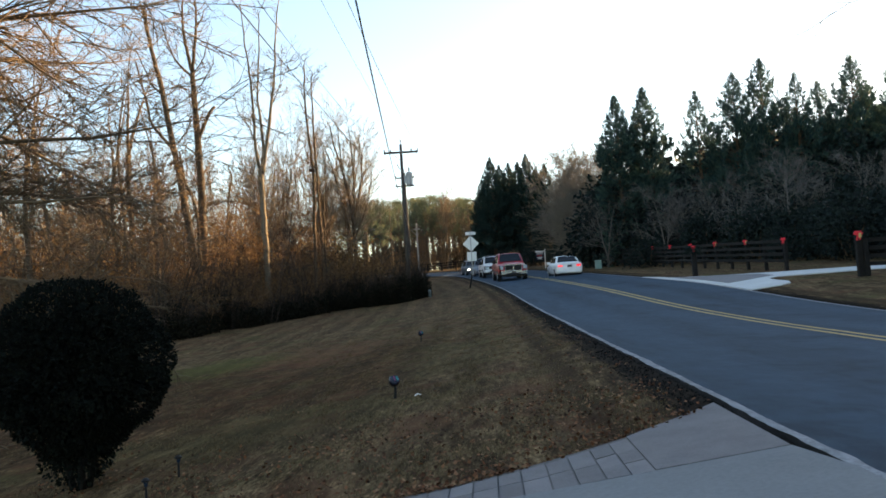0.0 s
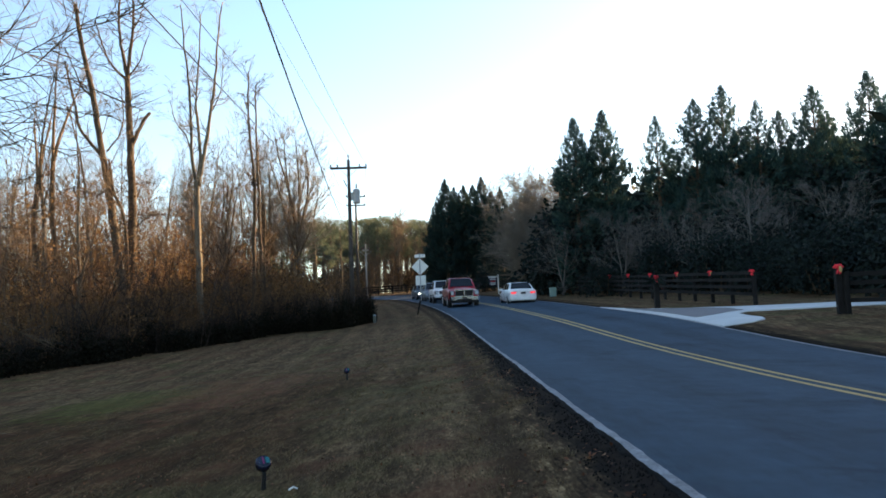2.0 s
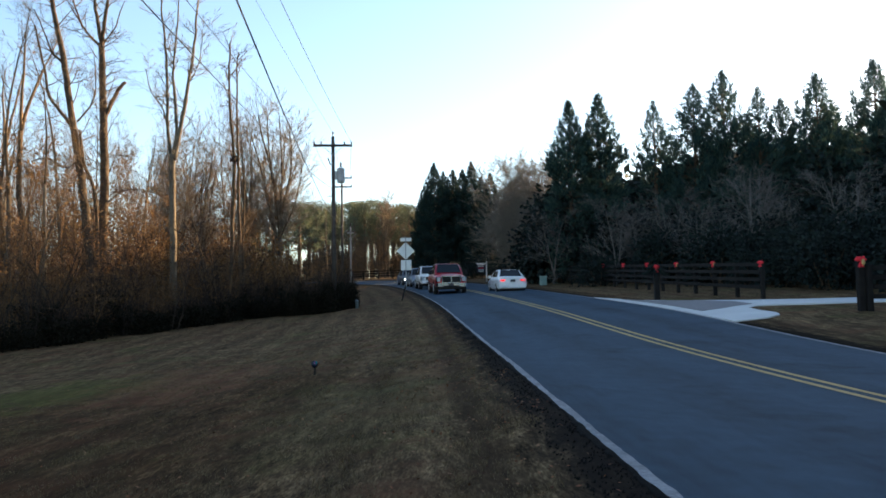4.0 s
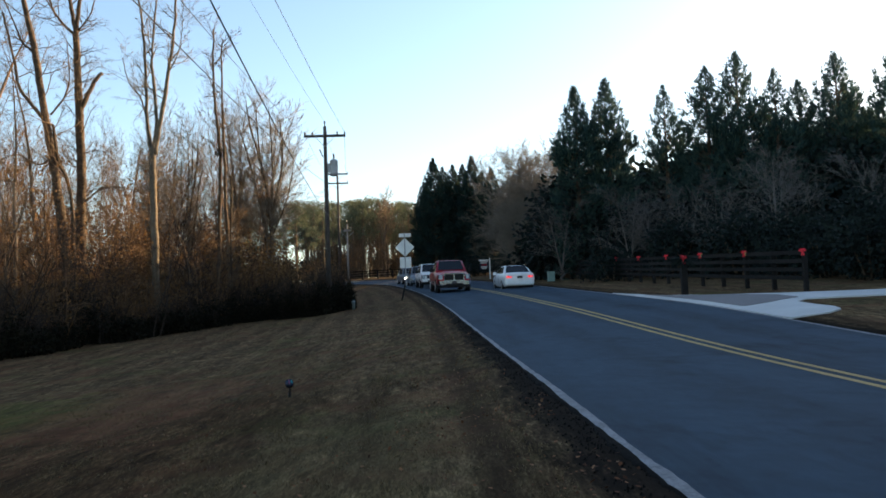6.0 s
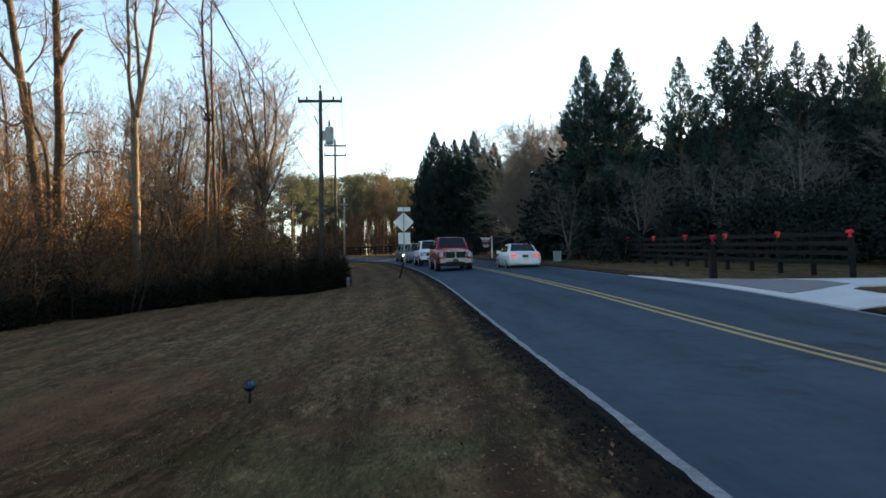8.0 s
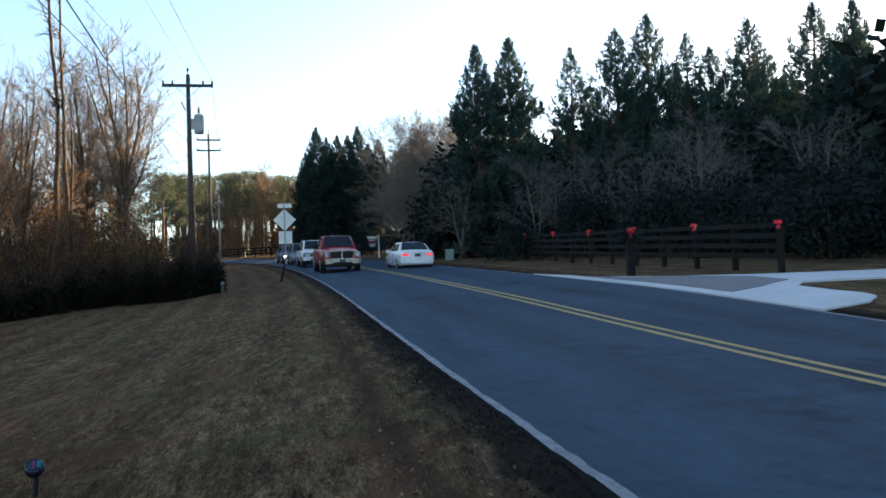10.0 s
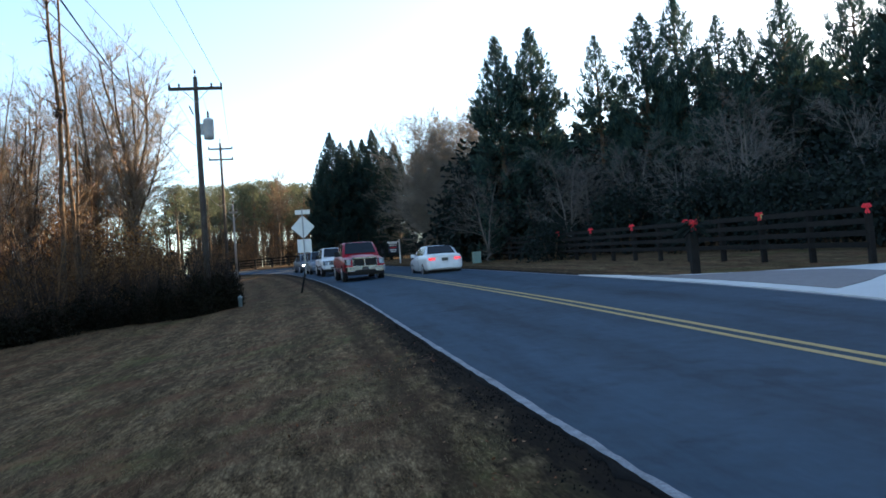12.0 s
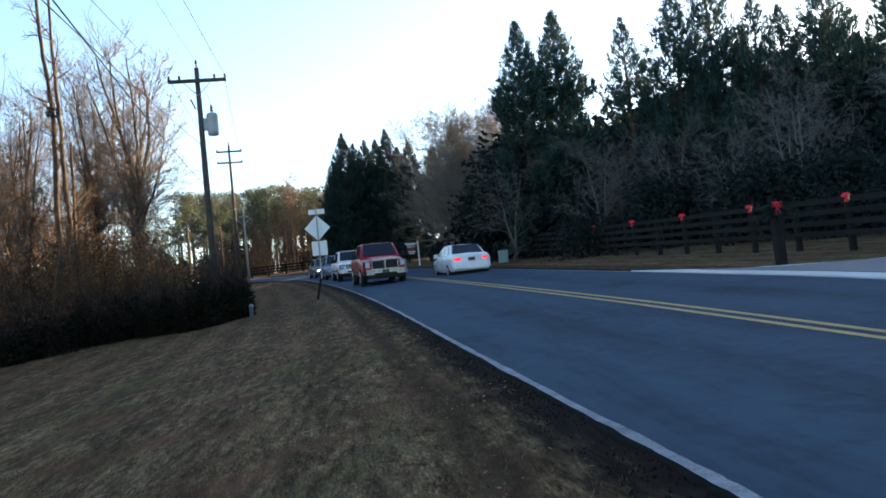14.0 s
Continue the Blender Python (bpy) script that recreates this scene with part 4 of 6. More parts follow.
taken = [(-18.4, 54), (-18.55, 56.3), (-13.6, 53.6), (-11.3, 57.6), (-10.7, 65.6)]
# tall stems near the front of the wood: x, y, kind, height
for x, y, k, h in ((-21.9, 51.5, 0, 20), (-22.9, 55.4, 4, 21), (-19.4, 50.5, 1, 16), (-21.4, 58.2, 1, 19), (-26.5, 52.0, 0, 21), (-25.0, 57.0, 4, 19), (-28.5, 49.5, 1, 18), (-30.5, 55.0, 0, 20), (-33.5, 50.0, 4, 20), (-15.4, 60.5, 1, 14)):
    taken.append((x, y))
    spots[k].append((x, y, rng.uniform(0, 360), h / HEIGHTS[k]))
tries = 0
while sum(map(len, spots)) < 118 and tries < 6000:
    tries += 1
    y = rng.uniform(40, 98)
    x = rng.uniform(-58, -9)
    edge = -15.5 + (y - 40) * 0.42 if y < 54 else -9.6
    if x > edge - 0.8 or x > -0.21 * (y - 19) - 2.0 or min(math.hypot(x - p, y - q) for p, q in taken) < 1.7:
        continue
    taken.append((x, y))
    k = rng.choices(range(5), (2, 2, 8, 8, 2))[0]
    h = rng.uniform(8.5, 12.0) + 0.16 * max(0, y - 58) if rng.random() < 0.8 else rng.uniform(14, 19)
    spots[k].append((x, y, rng.uniform(0, 360), h / HEIGHTS[k]))
for ob, sp in zip(kinds, spots):
    place(ob, sp, "bare wood")

# slender stems along the wood's edge
slim = bare_tree("bare_tree", 68, 19, 0.075, dict(SPINDLY, kids=(10, 5, 5), sides=(5, 3, 3, 3), bare=(0.42, 0.25, 0.2)), BARK_DARK, "slender leafless stem at the wood's edge")
spots = []
while len(spots) < 10:
    y = rng.uniform(40, 64)
    edge = -16.5 + (y - 40) * 0.42 if y < 54 else -10.2
    x = edge - 1.0 - 16 * rng.random() ** 1.4
    if min(math.hypot(x - p, y - q) for p, q in taken) > 0.9:
        taken.append((x, y))
        spots.append((x, y, rng.uniform(0, 360), rng.uniform(0.45, 0.85)))
place(slim, spots, "bare wood")

# the wood's far side: a haze of fine trees and a few pines
place(bare_tree("bare_tree", 65, 15, 0.13, LIGHT, BARK, "slim leafless tree deep in the wood"), [(rng.uniform(-78, -20), rng.uniform(84, 120), rng.uniform(0, 360), rng.uniform(0.95, 1.35)) for _ in range(64)], "bare wood")

# young beeches that keep their dead leaves, all through the wood
beech = [broad_evergreen("beech_tree", 86, 7.5, 2.3, "young beech holding its orange-brown dead leaves", 1450, 0.19, BROWN_LEAF),
         broad_evergreen("beech_tree", 87, 4.6, 2.0, "low beech holding its orange-brown dead leaves", 1150, 0.17, BROWN_LEAF)]
spots = [[], []]
for i in range(124):
    y = rng.uniform(47, 108)
    edge = -16.5 + (y - 40) * 0.42 if y < 54 else -9.2 if y < 62 else -0.2 * (y - 19) - 0.8
    spots[i % 2].append((edge - 3.0 - 48 * rng.random(), y, rng.uniform(0, 360), rng.uniform(0.5, 1.15)))
for ob, sp in zip(beech, spots):
    place(ob, sp, "beeches in the wood")

place(copy_thing(beech[0], pose(0, 0, 0)), [(rng.uniform(-82, -30), rng.uniform(62, 118), rng.uniform(0, 360), rng.uniform(1.0, 1.5)) for _ in range(34)], "beeches in the wood")

place(copy_thing(beech[1], pose(0, 0, 0)), [(-9.3, 62.5, 0, 0.95), (-11.2, 61.5, 80, 1.0), (-10.2, 65.0, 150, 1.15), (-12.8, 63.5, 220, 1.1), (-8.6, 65.8, 300, 0.8), (-14.5, 60.5, 20, 1.0), (-8.0, 61.0, 100, 0.7)], "beeches in the wood")

# understorey: thin stems with dead leaves, then the dark evergreen edge
scrub = [sapling("sapling", 71, 5.5, "thin saplings holding orange-brown dead leaves", 480, BROWN_LEAF, 4),
         sapling("sapling", 72, 7.5, "tall thin saplings with some dead leaves", 300, BROWN_LEAF, 3),
         sapling("sapling", 73, 4.0, "leafless brush of thin brown stems", 80, BROWN_LEAF, 4)]
spots = [[] for _ in scrub]
for _ in range(190):
    y = rng.uniform(42, 96)
    edge = -15.5 + (y - 40) * 0.42 if y < 54 else -8.6 if y < 62 else -0.2 * (y - 19) - 0.4
    x = edge - 2.6 - 36 * rng.random() ** 1.5
    spots[rng.choices(range(3), (4, 4, 3))[0]].append((x, y, rng.uniform(0, 360), rng.uniform(0.55, 1.5)))
for ob, sp in zip(scrub, spots):
    place(ob, sp, "understorey saplings")
place(copy_thing(scrub[1], pose(0, 0, 0)), [(rng.uniform(-74, -20), rng.uniform(80, 112), rng.uniform(0, 360), rng.uniform(1.0, 1.7)) for _ in range(24)], "understorey saplings")

crooked = [sapling("crooked_sapling", 77, 6.5, "crooked leafless saplings at the wood's edge, coloured as in shade", 0, None, 3, THICKET_STEM, 0.28),
           sapling("crooked_sapling", 78, 9.0, "tall crooked leafless saplings in the wood, coloured as in shade", 0, None, 2, THICKET_STEM, 0.24)]
spots = [[], []]
for i in range(84):
    y = rng.uniform(41, 66)
    edge = -15.5 + (y - 40) * 0.42 if y < 54 else -8.6 if y < 60 else -10.5
    spots[i % 2].append((edge - 1.2 - 20 * rng.random() ** 1.6, y, rng.uniform(0, 360), rng.uniform(0.6, 1.15)))
for ob, sp in zip(crooked, spots):
    place(ob, sp, "understorey saplings")

hedge = [thicket("thicket_shrub", 81, 2.6, 1.3, "tangled shrub at the lawn's edge, coloured as in shade", 2000, 34),
         thicket("thicket_shrub", 82, 1.9, 1.2, "low bramble tangle at the lawn's edge, coloured as in shade", 1900, 26),
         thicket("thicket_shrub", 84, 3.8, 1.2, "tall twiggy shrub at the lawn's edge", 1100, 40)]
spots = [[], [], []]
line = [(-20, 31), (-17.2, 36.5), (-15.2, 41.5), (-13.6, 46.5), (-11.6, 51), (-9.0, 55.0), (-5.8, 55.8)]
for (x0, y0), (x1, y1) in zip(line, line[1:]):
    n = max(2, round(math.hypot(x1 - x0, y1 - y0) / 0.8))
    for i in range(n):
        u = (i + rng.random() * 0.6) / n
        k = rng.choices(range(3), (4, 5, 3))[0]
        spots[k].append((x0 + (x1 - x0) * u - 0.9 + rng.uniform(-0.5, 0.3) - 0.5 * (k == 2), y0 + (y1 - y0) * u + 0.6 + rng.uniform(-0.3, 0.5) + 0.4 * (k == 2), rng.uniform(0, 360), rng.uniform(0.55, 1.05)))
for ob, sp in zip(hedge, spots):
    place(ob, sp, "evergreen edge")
place(copy_thing(scrub[2], pose(0, 0, 0)), [(x - rng.uniform(0.2, 1.6), y + rng.uniform(-0.2, 1.2), 50 * k, rng.uniform(0.7, 1.3)) for k, (x, y, r, s) in enumerate(spots[0] + spots[1])], "understorey saplings")
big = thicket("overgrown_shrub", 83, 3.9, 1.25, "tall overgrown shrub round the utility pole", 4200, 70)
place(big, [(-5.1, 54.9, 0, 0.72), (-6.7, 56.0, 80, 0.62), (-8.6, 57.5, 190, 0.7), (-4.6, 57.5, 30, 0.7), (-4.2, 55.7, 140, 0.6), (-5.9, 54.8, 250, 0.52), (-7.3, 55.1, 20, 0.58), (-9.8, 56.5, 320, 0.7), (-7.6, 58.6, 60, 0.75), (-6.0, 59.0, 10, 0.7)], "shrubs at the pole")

place(copy_thing(scrub[0], pose(0, 0, 0)), [(-6.4, 56.6, 0, 0.7), (-5.5, 57.3, 80, 0.62), (-7.4, 57.6, 160, 0.8), (-4.7, 56.9, 220, 0.55), (-8.8, 58.6, 300, 0.85)], "understorey saplings")

# ---- cedars and the dark grove over the road ----
cedars = [conifer("cedar", 91, 14.0, 1.75, "tall dark columnar cedar", 0.04, 340, 0.13),
          conifer("cedar", 92, 14.0, 1.75, "tall open cedar with a thin crown", 0.2, 230, 0.16, 0.75),
          conifer("cedar", 93, 14.0, 2.45, "broad dark cedar with ragged sprays", 0.03, 360, 0.15, 0.85, None, 0.4)]
rows = [(11.15, 67.3, 16.75, 0), (13.4, 67.7, 17.35, 0), (17.6, 68.0, 16.85, 1), (20.25, 66.9, 17.7, 2), (22.4, 66.8, 18.65, 2), (24.65, 65.9, 17.2, 1), (26.6, 66.6, 16.5, 2), (28.8, 65.7, 18.1, 2), (31.4, 62.6, 18.1, 2), (31.9, 59.5, 17.2, 0),
        (34.5, 57.0, 17.6, 2), (36.5, 52.0, 17.4, 2), (38.5, 47.0, 17.4, 0), (30.3, 67.5, 16.2, 2), (25.6, 69.0, 15.2, 2), (34.0, 62.0, 16.6, 2)]
spots = [[], [], []]
for x, y, top, k in rows:
    spots[k].append((x, y, rng.uniform(0, 360), (top - ground_z(x, y)) / 14.0))
for ob, sp in zip(cedars, spots):
    place(ob, sp, "cedar row")

thick = [broad_evergreen("evergreen_tree", 101, 8.5, 3.0, "broad evergreen tree coloured as in deep shade", 2200, 0.46),
         broad_evergreen("evergreen_tree", 102, 5.5, 2.6, "rounded evergreen tree coloured as in deep shade", 2000, 0.42)]
# the rows from y 43 down are unseen, added to shade the lawn
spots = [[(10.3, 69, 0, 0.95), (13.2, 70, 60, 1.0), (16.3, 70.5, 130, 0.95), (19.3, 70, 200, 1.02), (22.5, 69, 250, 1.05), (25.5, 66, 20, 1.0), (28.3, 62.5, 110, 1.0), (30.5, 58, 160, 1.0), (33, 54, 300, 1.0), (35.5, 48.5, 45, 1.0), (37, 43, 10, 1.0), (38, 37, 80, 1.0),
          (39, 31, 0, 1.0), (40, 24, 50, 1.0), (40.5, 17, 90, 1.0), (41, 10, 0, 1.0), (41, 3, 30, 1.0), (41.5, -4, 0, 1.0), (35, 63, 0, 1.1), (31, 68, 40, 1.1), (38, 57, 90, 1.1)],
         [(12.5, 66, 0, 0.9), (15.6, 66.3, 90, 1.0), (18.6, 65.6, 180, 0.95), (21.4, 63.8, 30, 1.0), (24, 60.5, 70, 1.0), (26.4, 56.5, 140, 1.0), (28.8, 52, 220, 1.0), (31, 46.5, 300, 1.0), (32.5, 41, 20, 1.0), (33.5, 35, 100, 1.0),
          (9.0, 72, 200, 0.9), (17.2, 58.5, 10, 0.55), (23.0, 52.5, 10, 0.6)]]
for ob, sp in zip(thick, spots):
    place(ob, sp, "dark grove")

under = broad_evergreen("evergreen_shrub", 107, 3.4, 2.2, "evergreen shrub behind the fence, coloured as in deep shade", 2300, 0.24)
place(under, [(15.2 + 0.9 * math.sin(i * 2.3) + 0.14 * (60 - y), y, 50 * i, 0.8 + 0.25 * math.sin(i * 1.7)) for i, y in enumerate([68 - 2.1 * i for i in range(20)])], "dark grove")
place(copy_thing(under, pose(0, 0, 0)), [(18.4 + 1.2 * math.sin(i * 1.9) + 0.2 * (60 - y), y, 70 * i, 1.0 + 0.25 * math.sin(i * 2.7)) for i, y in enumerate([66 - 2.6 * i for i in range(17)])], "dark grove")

# added sun screen, mostly out of view: keeps low sun off lawn and road
screen = broad_evergreen("evergreen_tree", 105, 11.0, 4.4, "dense dark evergreen added as sun screen and backdrop", 1400, 1.15)
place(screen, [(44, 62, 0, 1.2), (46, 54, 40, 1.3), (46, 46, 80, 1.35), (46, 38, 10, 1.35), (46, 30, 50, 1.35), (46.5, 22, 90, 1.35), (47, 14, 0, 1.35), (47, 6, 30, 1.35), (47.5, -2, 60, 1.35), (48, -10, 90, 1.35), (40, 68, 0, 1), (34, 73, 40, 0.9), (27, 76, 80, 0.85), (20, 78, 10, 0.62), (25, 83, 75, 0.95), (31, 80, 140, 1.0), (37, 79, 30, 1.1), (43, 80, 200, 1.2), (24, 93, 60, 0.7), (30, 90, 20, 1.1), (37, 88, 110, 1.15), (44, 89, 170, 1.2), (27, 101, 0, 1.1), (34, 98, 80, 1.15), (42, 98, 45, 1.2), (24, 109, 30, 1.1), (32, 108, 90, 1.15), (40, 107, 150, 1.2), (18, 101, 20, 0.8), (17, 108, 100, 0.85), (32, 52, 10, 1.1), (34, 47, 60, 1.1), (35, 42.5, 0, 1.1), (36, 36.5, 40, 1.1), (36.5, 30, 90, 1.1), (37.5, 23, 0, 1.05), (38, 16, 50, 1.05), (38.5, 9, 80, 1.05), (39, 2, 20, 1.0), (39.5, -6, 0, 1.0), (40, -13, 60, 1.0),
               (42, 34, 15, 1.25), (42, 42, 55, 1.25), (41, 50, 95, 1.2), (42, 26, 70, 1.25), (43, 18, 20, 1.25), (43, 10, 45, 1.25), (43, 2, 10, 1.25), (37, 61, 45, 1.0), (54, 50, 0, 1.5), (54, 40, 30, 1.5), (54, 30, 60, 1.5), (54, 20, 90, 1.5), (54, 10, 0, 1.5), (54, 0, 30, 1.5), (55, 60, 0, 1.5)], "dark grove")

grey = [bare_tree("crape_myrtle", 111, 6.5, 0.1, dict(FINE, kids=(16, 11, 8), bare=(0.08, 0.15, 0.1), angle=((38, 70), (28, 55), (25, 55)), ratio=(0.6, 0.42, 0.45), lift=(0.02, 0.03, 0.02, 0.02)), BARK_GREY, "grey multi-stemmed leafless small tree", 0.12, 0.0, twig=BARK_GREY),
        bare_tree("bare_tree", 113, 11.5, 0.17, dict(FINE, kids=(34, 14, 10), bare=(0.05, 0.1, 0.1), angle=((34, 72), (28, 58), (24, 55)), ratio=(0.46, 0.46, 0.5), wander=(0.1, 0.2, 0.26, 0.3), thin=0.008), TAUPE, "pale leafless tree with dense fine twigs", 0.1, 0.0, twig=TAUPE)]
place(grey[0], [(12.9, 61.0, 0, 1.0), (16.4, 60.0, 100, 1.05), (18.6, 52.5, 40, 1.15), (14.6, 63.0, 220, 0.9), (22.0, 49.0, 300, 1.05), (9.6, 66.5, 150, 0.95), (20.5, 57.0, 10, 1.1), (16.0, 53.5, 60, 0.8)], "grey small trees")
place(grey[1], [(9.4, 79.0, 0, 1.02), (8.0, 83.0, 120, 0.98), (11.0, 77.5, 240, 1.0), (10.0, 86.0, 60, 1.12), (7.6, 77.0, 300, 0.8), (12.4, 81.0, 20, 1.05), (9.6, 74.0, 170, 0.74), (12.6, 75.0, 80, 0.86), (8.6, 80.5, 200, 0.92)], "pale bare trees")
dense = conifer("dark_cypress", 95, 14.0, 2.0, "dense dark cypress reaching the ground", 0.0, 380, 0.05, 1.0, CYPRESS, 0.42)
place(dense, [(1.7, 115.5, 0, 1.06), (4.2, 117.0, 70, 1.0), (6.6, 115.8, 150, 1.06), (9.2, 117.5, 200, 0.96), (3.0, 119, 280, 1.0), (5.6, 119.5, 30, 1.02), (0.4, 117.5, 90, 0.86), (8.2, 120.5, 10, 0.95), (11.6, 114, 45, 0.86), (13.5, 106, 20, 0.8), (12.6, 97, 90, 0.72)], "cypress clump")
low = broad_evergreen("clipped_evergreen", 104, 2.3, 2.0, "low dark evergreen shrub beside the fence", 2600, 0.16)
place(low, [(11.0, 57.5, 0, 0.9), (8.6, 92, 90, 1.0), (5.6, 100, 20, 0.9), (3.2, 107, 0, 1.0), (9.5, 76, 0, 0.8)], "roadside shrubs")

# ---- pines and woods far up the road ----
far = [pine("pine_tree", 121, 16, "tall pine with a sunlit olive crown"), pine("pine_tree", 122, 14, "slim pine with a high crown")]
spots = [[], []]
for i in range(76):
    x, y = -25 + 31 * (i + rng.random()) / 76, rng.uniform(134, 172)
    top = 13.2 - 0.12 * max(0, x + 10) + 0.11 * (y - 150) + rng.uniform(-1.6, 0.7)
    spots[i % 2].append((x, y, rng.uniform(0, 360), top / (16 - 2 * (i % 2))))
spots[0] += [(-16.2, 112, 80, 0.64), (-12.4, 116, 140, 0.62)]
spots[1] += [(-15.0, 110, 30, 0.74), (-19.5, 112, 100, 0.75), (-21.5, 116, 200, 0.78)]
for ob, sp in zip(far, spots):
    place(ob, sp, "far pines")
back = [bare_tree("bare_tree", 131, 13, 0.2, LIGHT, BARK, "far leafless tree up the road", 0.3)]
place(back[0], [(rng.uniform(-50, 12), rng.uniform(130, 160), rng.uniform(0, 360), rng.uniform(0.6, 1.0)) for _ in range(34)], "far bare trees")
place(sapling("brush_clump", 74, 6.0, "far brush with orange-brown leaves", 420, BROWN_LEAF, 7, BARK_DARK), [(rng.uniform(-46, 4), rng.uniform(126, 140), rng.uniform(0, 360), rng.uniform(0.8, 1.4)) for _ in range(26)], "far brush")

place(copy_thing(screen, pose(0, 0, 0)), [(-52 + 7.4 * i, 186 + 5 * math.sin(i * 2.1), 40 * i, 0.6 + 0.15 * math.sin(i * 1.7)) for i in range(10)] + [(-50 + 3.9 * i, 150 + 4 * math.sin(i * 1.3), 70 * i, 0.4 + 0.1 * math.sin(i * 2.3)) for i in range(15)], "far undergrowth")
place(sapling("brush_clump", 75, 7.0, "far brush of thin brown stems", 90, BROWN_LEAF, 9, BARK_DARK), [(rng.uniform(-54, 6), rng.uniform(136, 160), rng.uniform(0, 360), rng.uniform(0.9, 1.6)) for _ in range(44)], "far brush")

# ---- trees that reach into the start of the walk ----
TWIGGY = dict(segs=(9, 4, 1), wander=(0.2, 0.3, 0.4), lift=(0.0, -0.012, -0.03), taper=(0.1, 0.2, 0.4), sides=(5, 3, 3), kids=(32, 18), bare=(0.2, 0.1), angle=((25, 60), (25, 55)), ratio=(0.36, 0.36), shrink=(0.6, 0.4), thin=0.003)
limb_tree("oak_tree", 142, OAK_BARK, "leafless oak with drooping twiggy limbs over the lawn", -9.4, 9.4, 9.0, 0.19,
          [(3.8 + 0.15 * k, (math.cos(radians(52 - 23 * (k % 5) + 5 * (k % 3))), math.sin(radians(60 - 24 * (k % 5) + 4 * (k % 3))) + 0.25, 0.1 * (k % 3) - 0.03), 5.0 + 0.5 * (k % 4)) for k in range(19)]
          + [(2.5 + 0.17 * k, (math.cos(radians(62 - 9 * k)), math.sin(radians(62 - 9 * k)), 0.06 * (k % 3) - 0.04), 5.2 + 0.5 * (k % 3)) for k in range(0, 8, 2)]
          + [(6.0, (-0.8, 0.2, 0.3), 5.0), (5.0, (-0.2, -0.9, 0.3), 5.0), (6.9, (0.8, 0.3, 0.25), 5.5)], dict(TWIGGY, thin=0.0055))
limb_tree("maple_tree", 147, BARK_GREY, "leafless roadside tree with thin overhanging twigs", 10.6, 9.4, 8.0, 0.11,
          [(4.3, (-1, -0.02, 0.02), 6.6), (4.9, (-0.98, 0.1, -0.02), 6.8), (4.6, (-0.97, -0.16, 0.0), 6.4), (5.3, (-0.98, 0.02, 0.03), 6.2), (6.2, (0.5, -0.6, 0.5), 4.5), (6.6, (-0.5, -0.5, 0.6), 3.0)], dict(TWIGGY, kids=(20, 12), wander=(0.3, 0.35, 0.4), thin=0.0055))

# clipped ball of evergreen by the drive
topiary = thing("topiary_bush", "round clipped evergreen bush on bare stems", "shrub", -3.74, 8.5, ground_z(-3.74, 8.5), 0)
stems = Buf()
for k in range(6):
    q = k * 1.05
    stems.tube([(0.05 * math.cos(q), 0.05 * math.sin(q), -0.1), (0.14 * math.cos(q), 0.14 * math.sin(q), 0.3), (0.4 * math.cos(q), 0.4 * math.sin(q), 0.8)], [0.034, 0.03, 0.02], 5)
part("branchwork", stems, FENCE_BLACK, topiary, smooth=True)
ball = Buf()
trng = random.Random(9)
for _ in range(26000):
    q = unit(trng)
    k = 1 + 0.09 * noise.noise(q * 2.6) + 0.06 * noise.noise(q * 8.0)
    rr = (0.86 + 0.14 * trng.random() ** 0.5) * k
    low = 1 - 0.3 * max(0, -q.z) ** 2
    p = Vector((q.x * 0.82 * rr * low, q.y * 0.82 * rr * low, 1.08 + q.z * 0.82 * rr))
    al = (q + unit(trng) * 0.8).normalized() * trng.uniform(0.025, 0.045)
    ball.blade(p, al, al.cross(unit(trng)).normalized() * 0.011)
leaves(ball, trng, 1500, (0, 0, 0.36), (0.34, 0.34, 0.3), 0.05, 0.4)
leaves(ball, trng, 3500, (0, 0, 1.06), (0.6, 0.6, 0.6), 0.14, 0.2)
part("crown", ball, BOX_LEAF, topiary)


# ---- pole line ----
def wire_between(buf, a0, b0, sag, r=0.012, n=18):
    pts = [Vector(a0).lerp(Vector(b0), i / n) - Vector((0, 0, 4 * sag * (i / n) * (1 - i / n))) for i in range(n + 1)]
    buf.tube(pts, [r] * len(pts), 4)


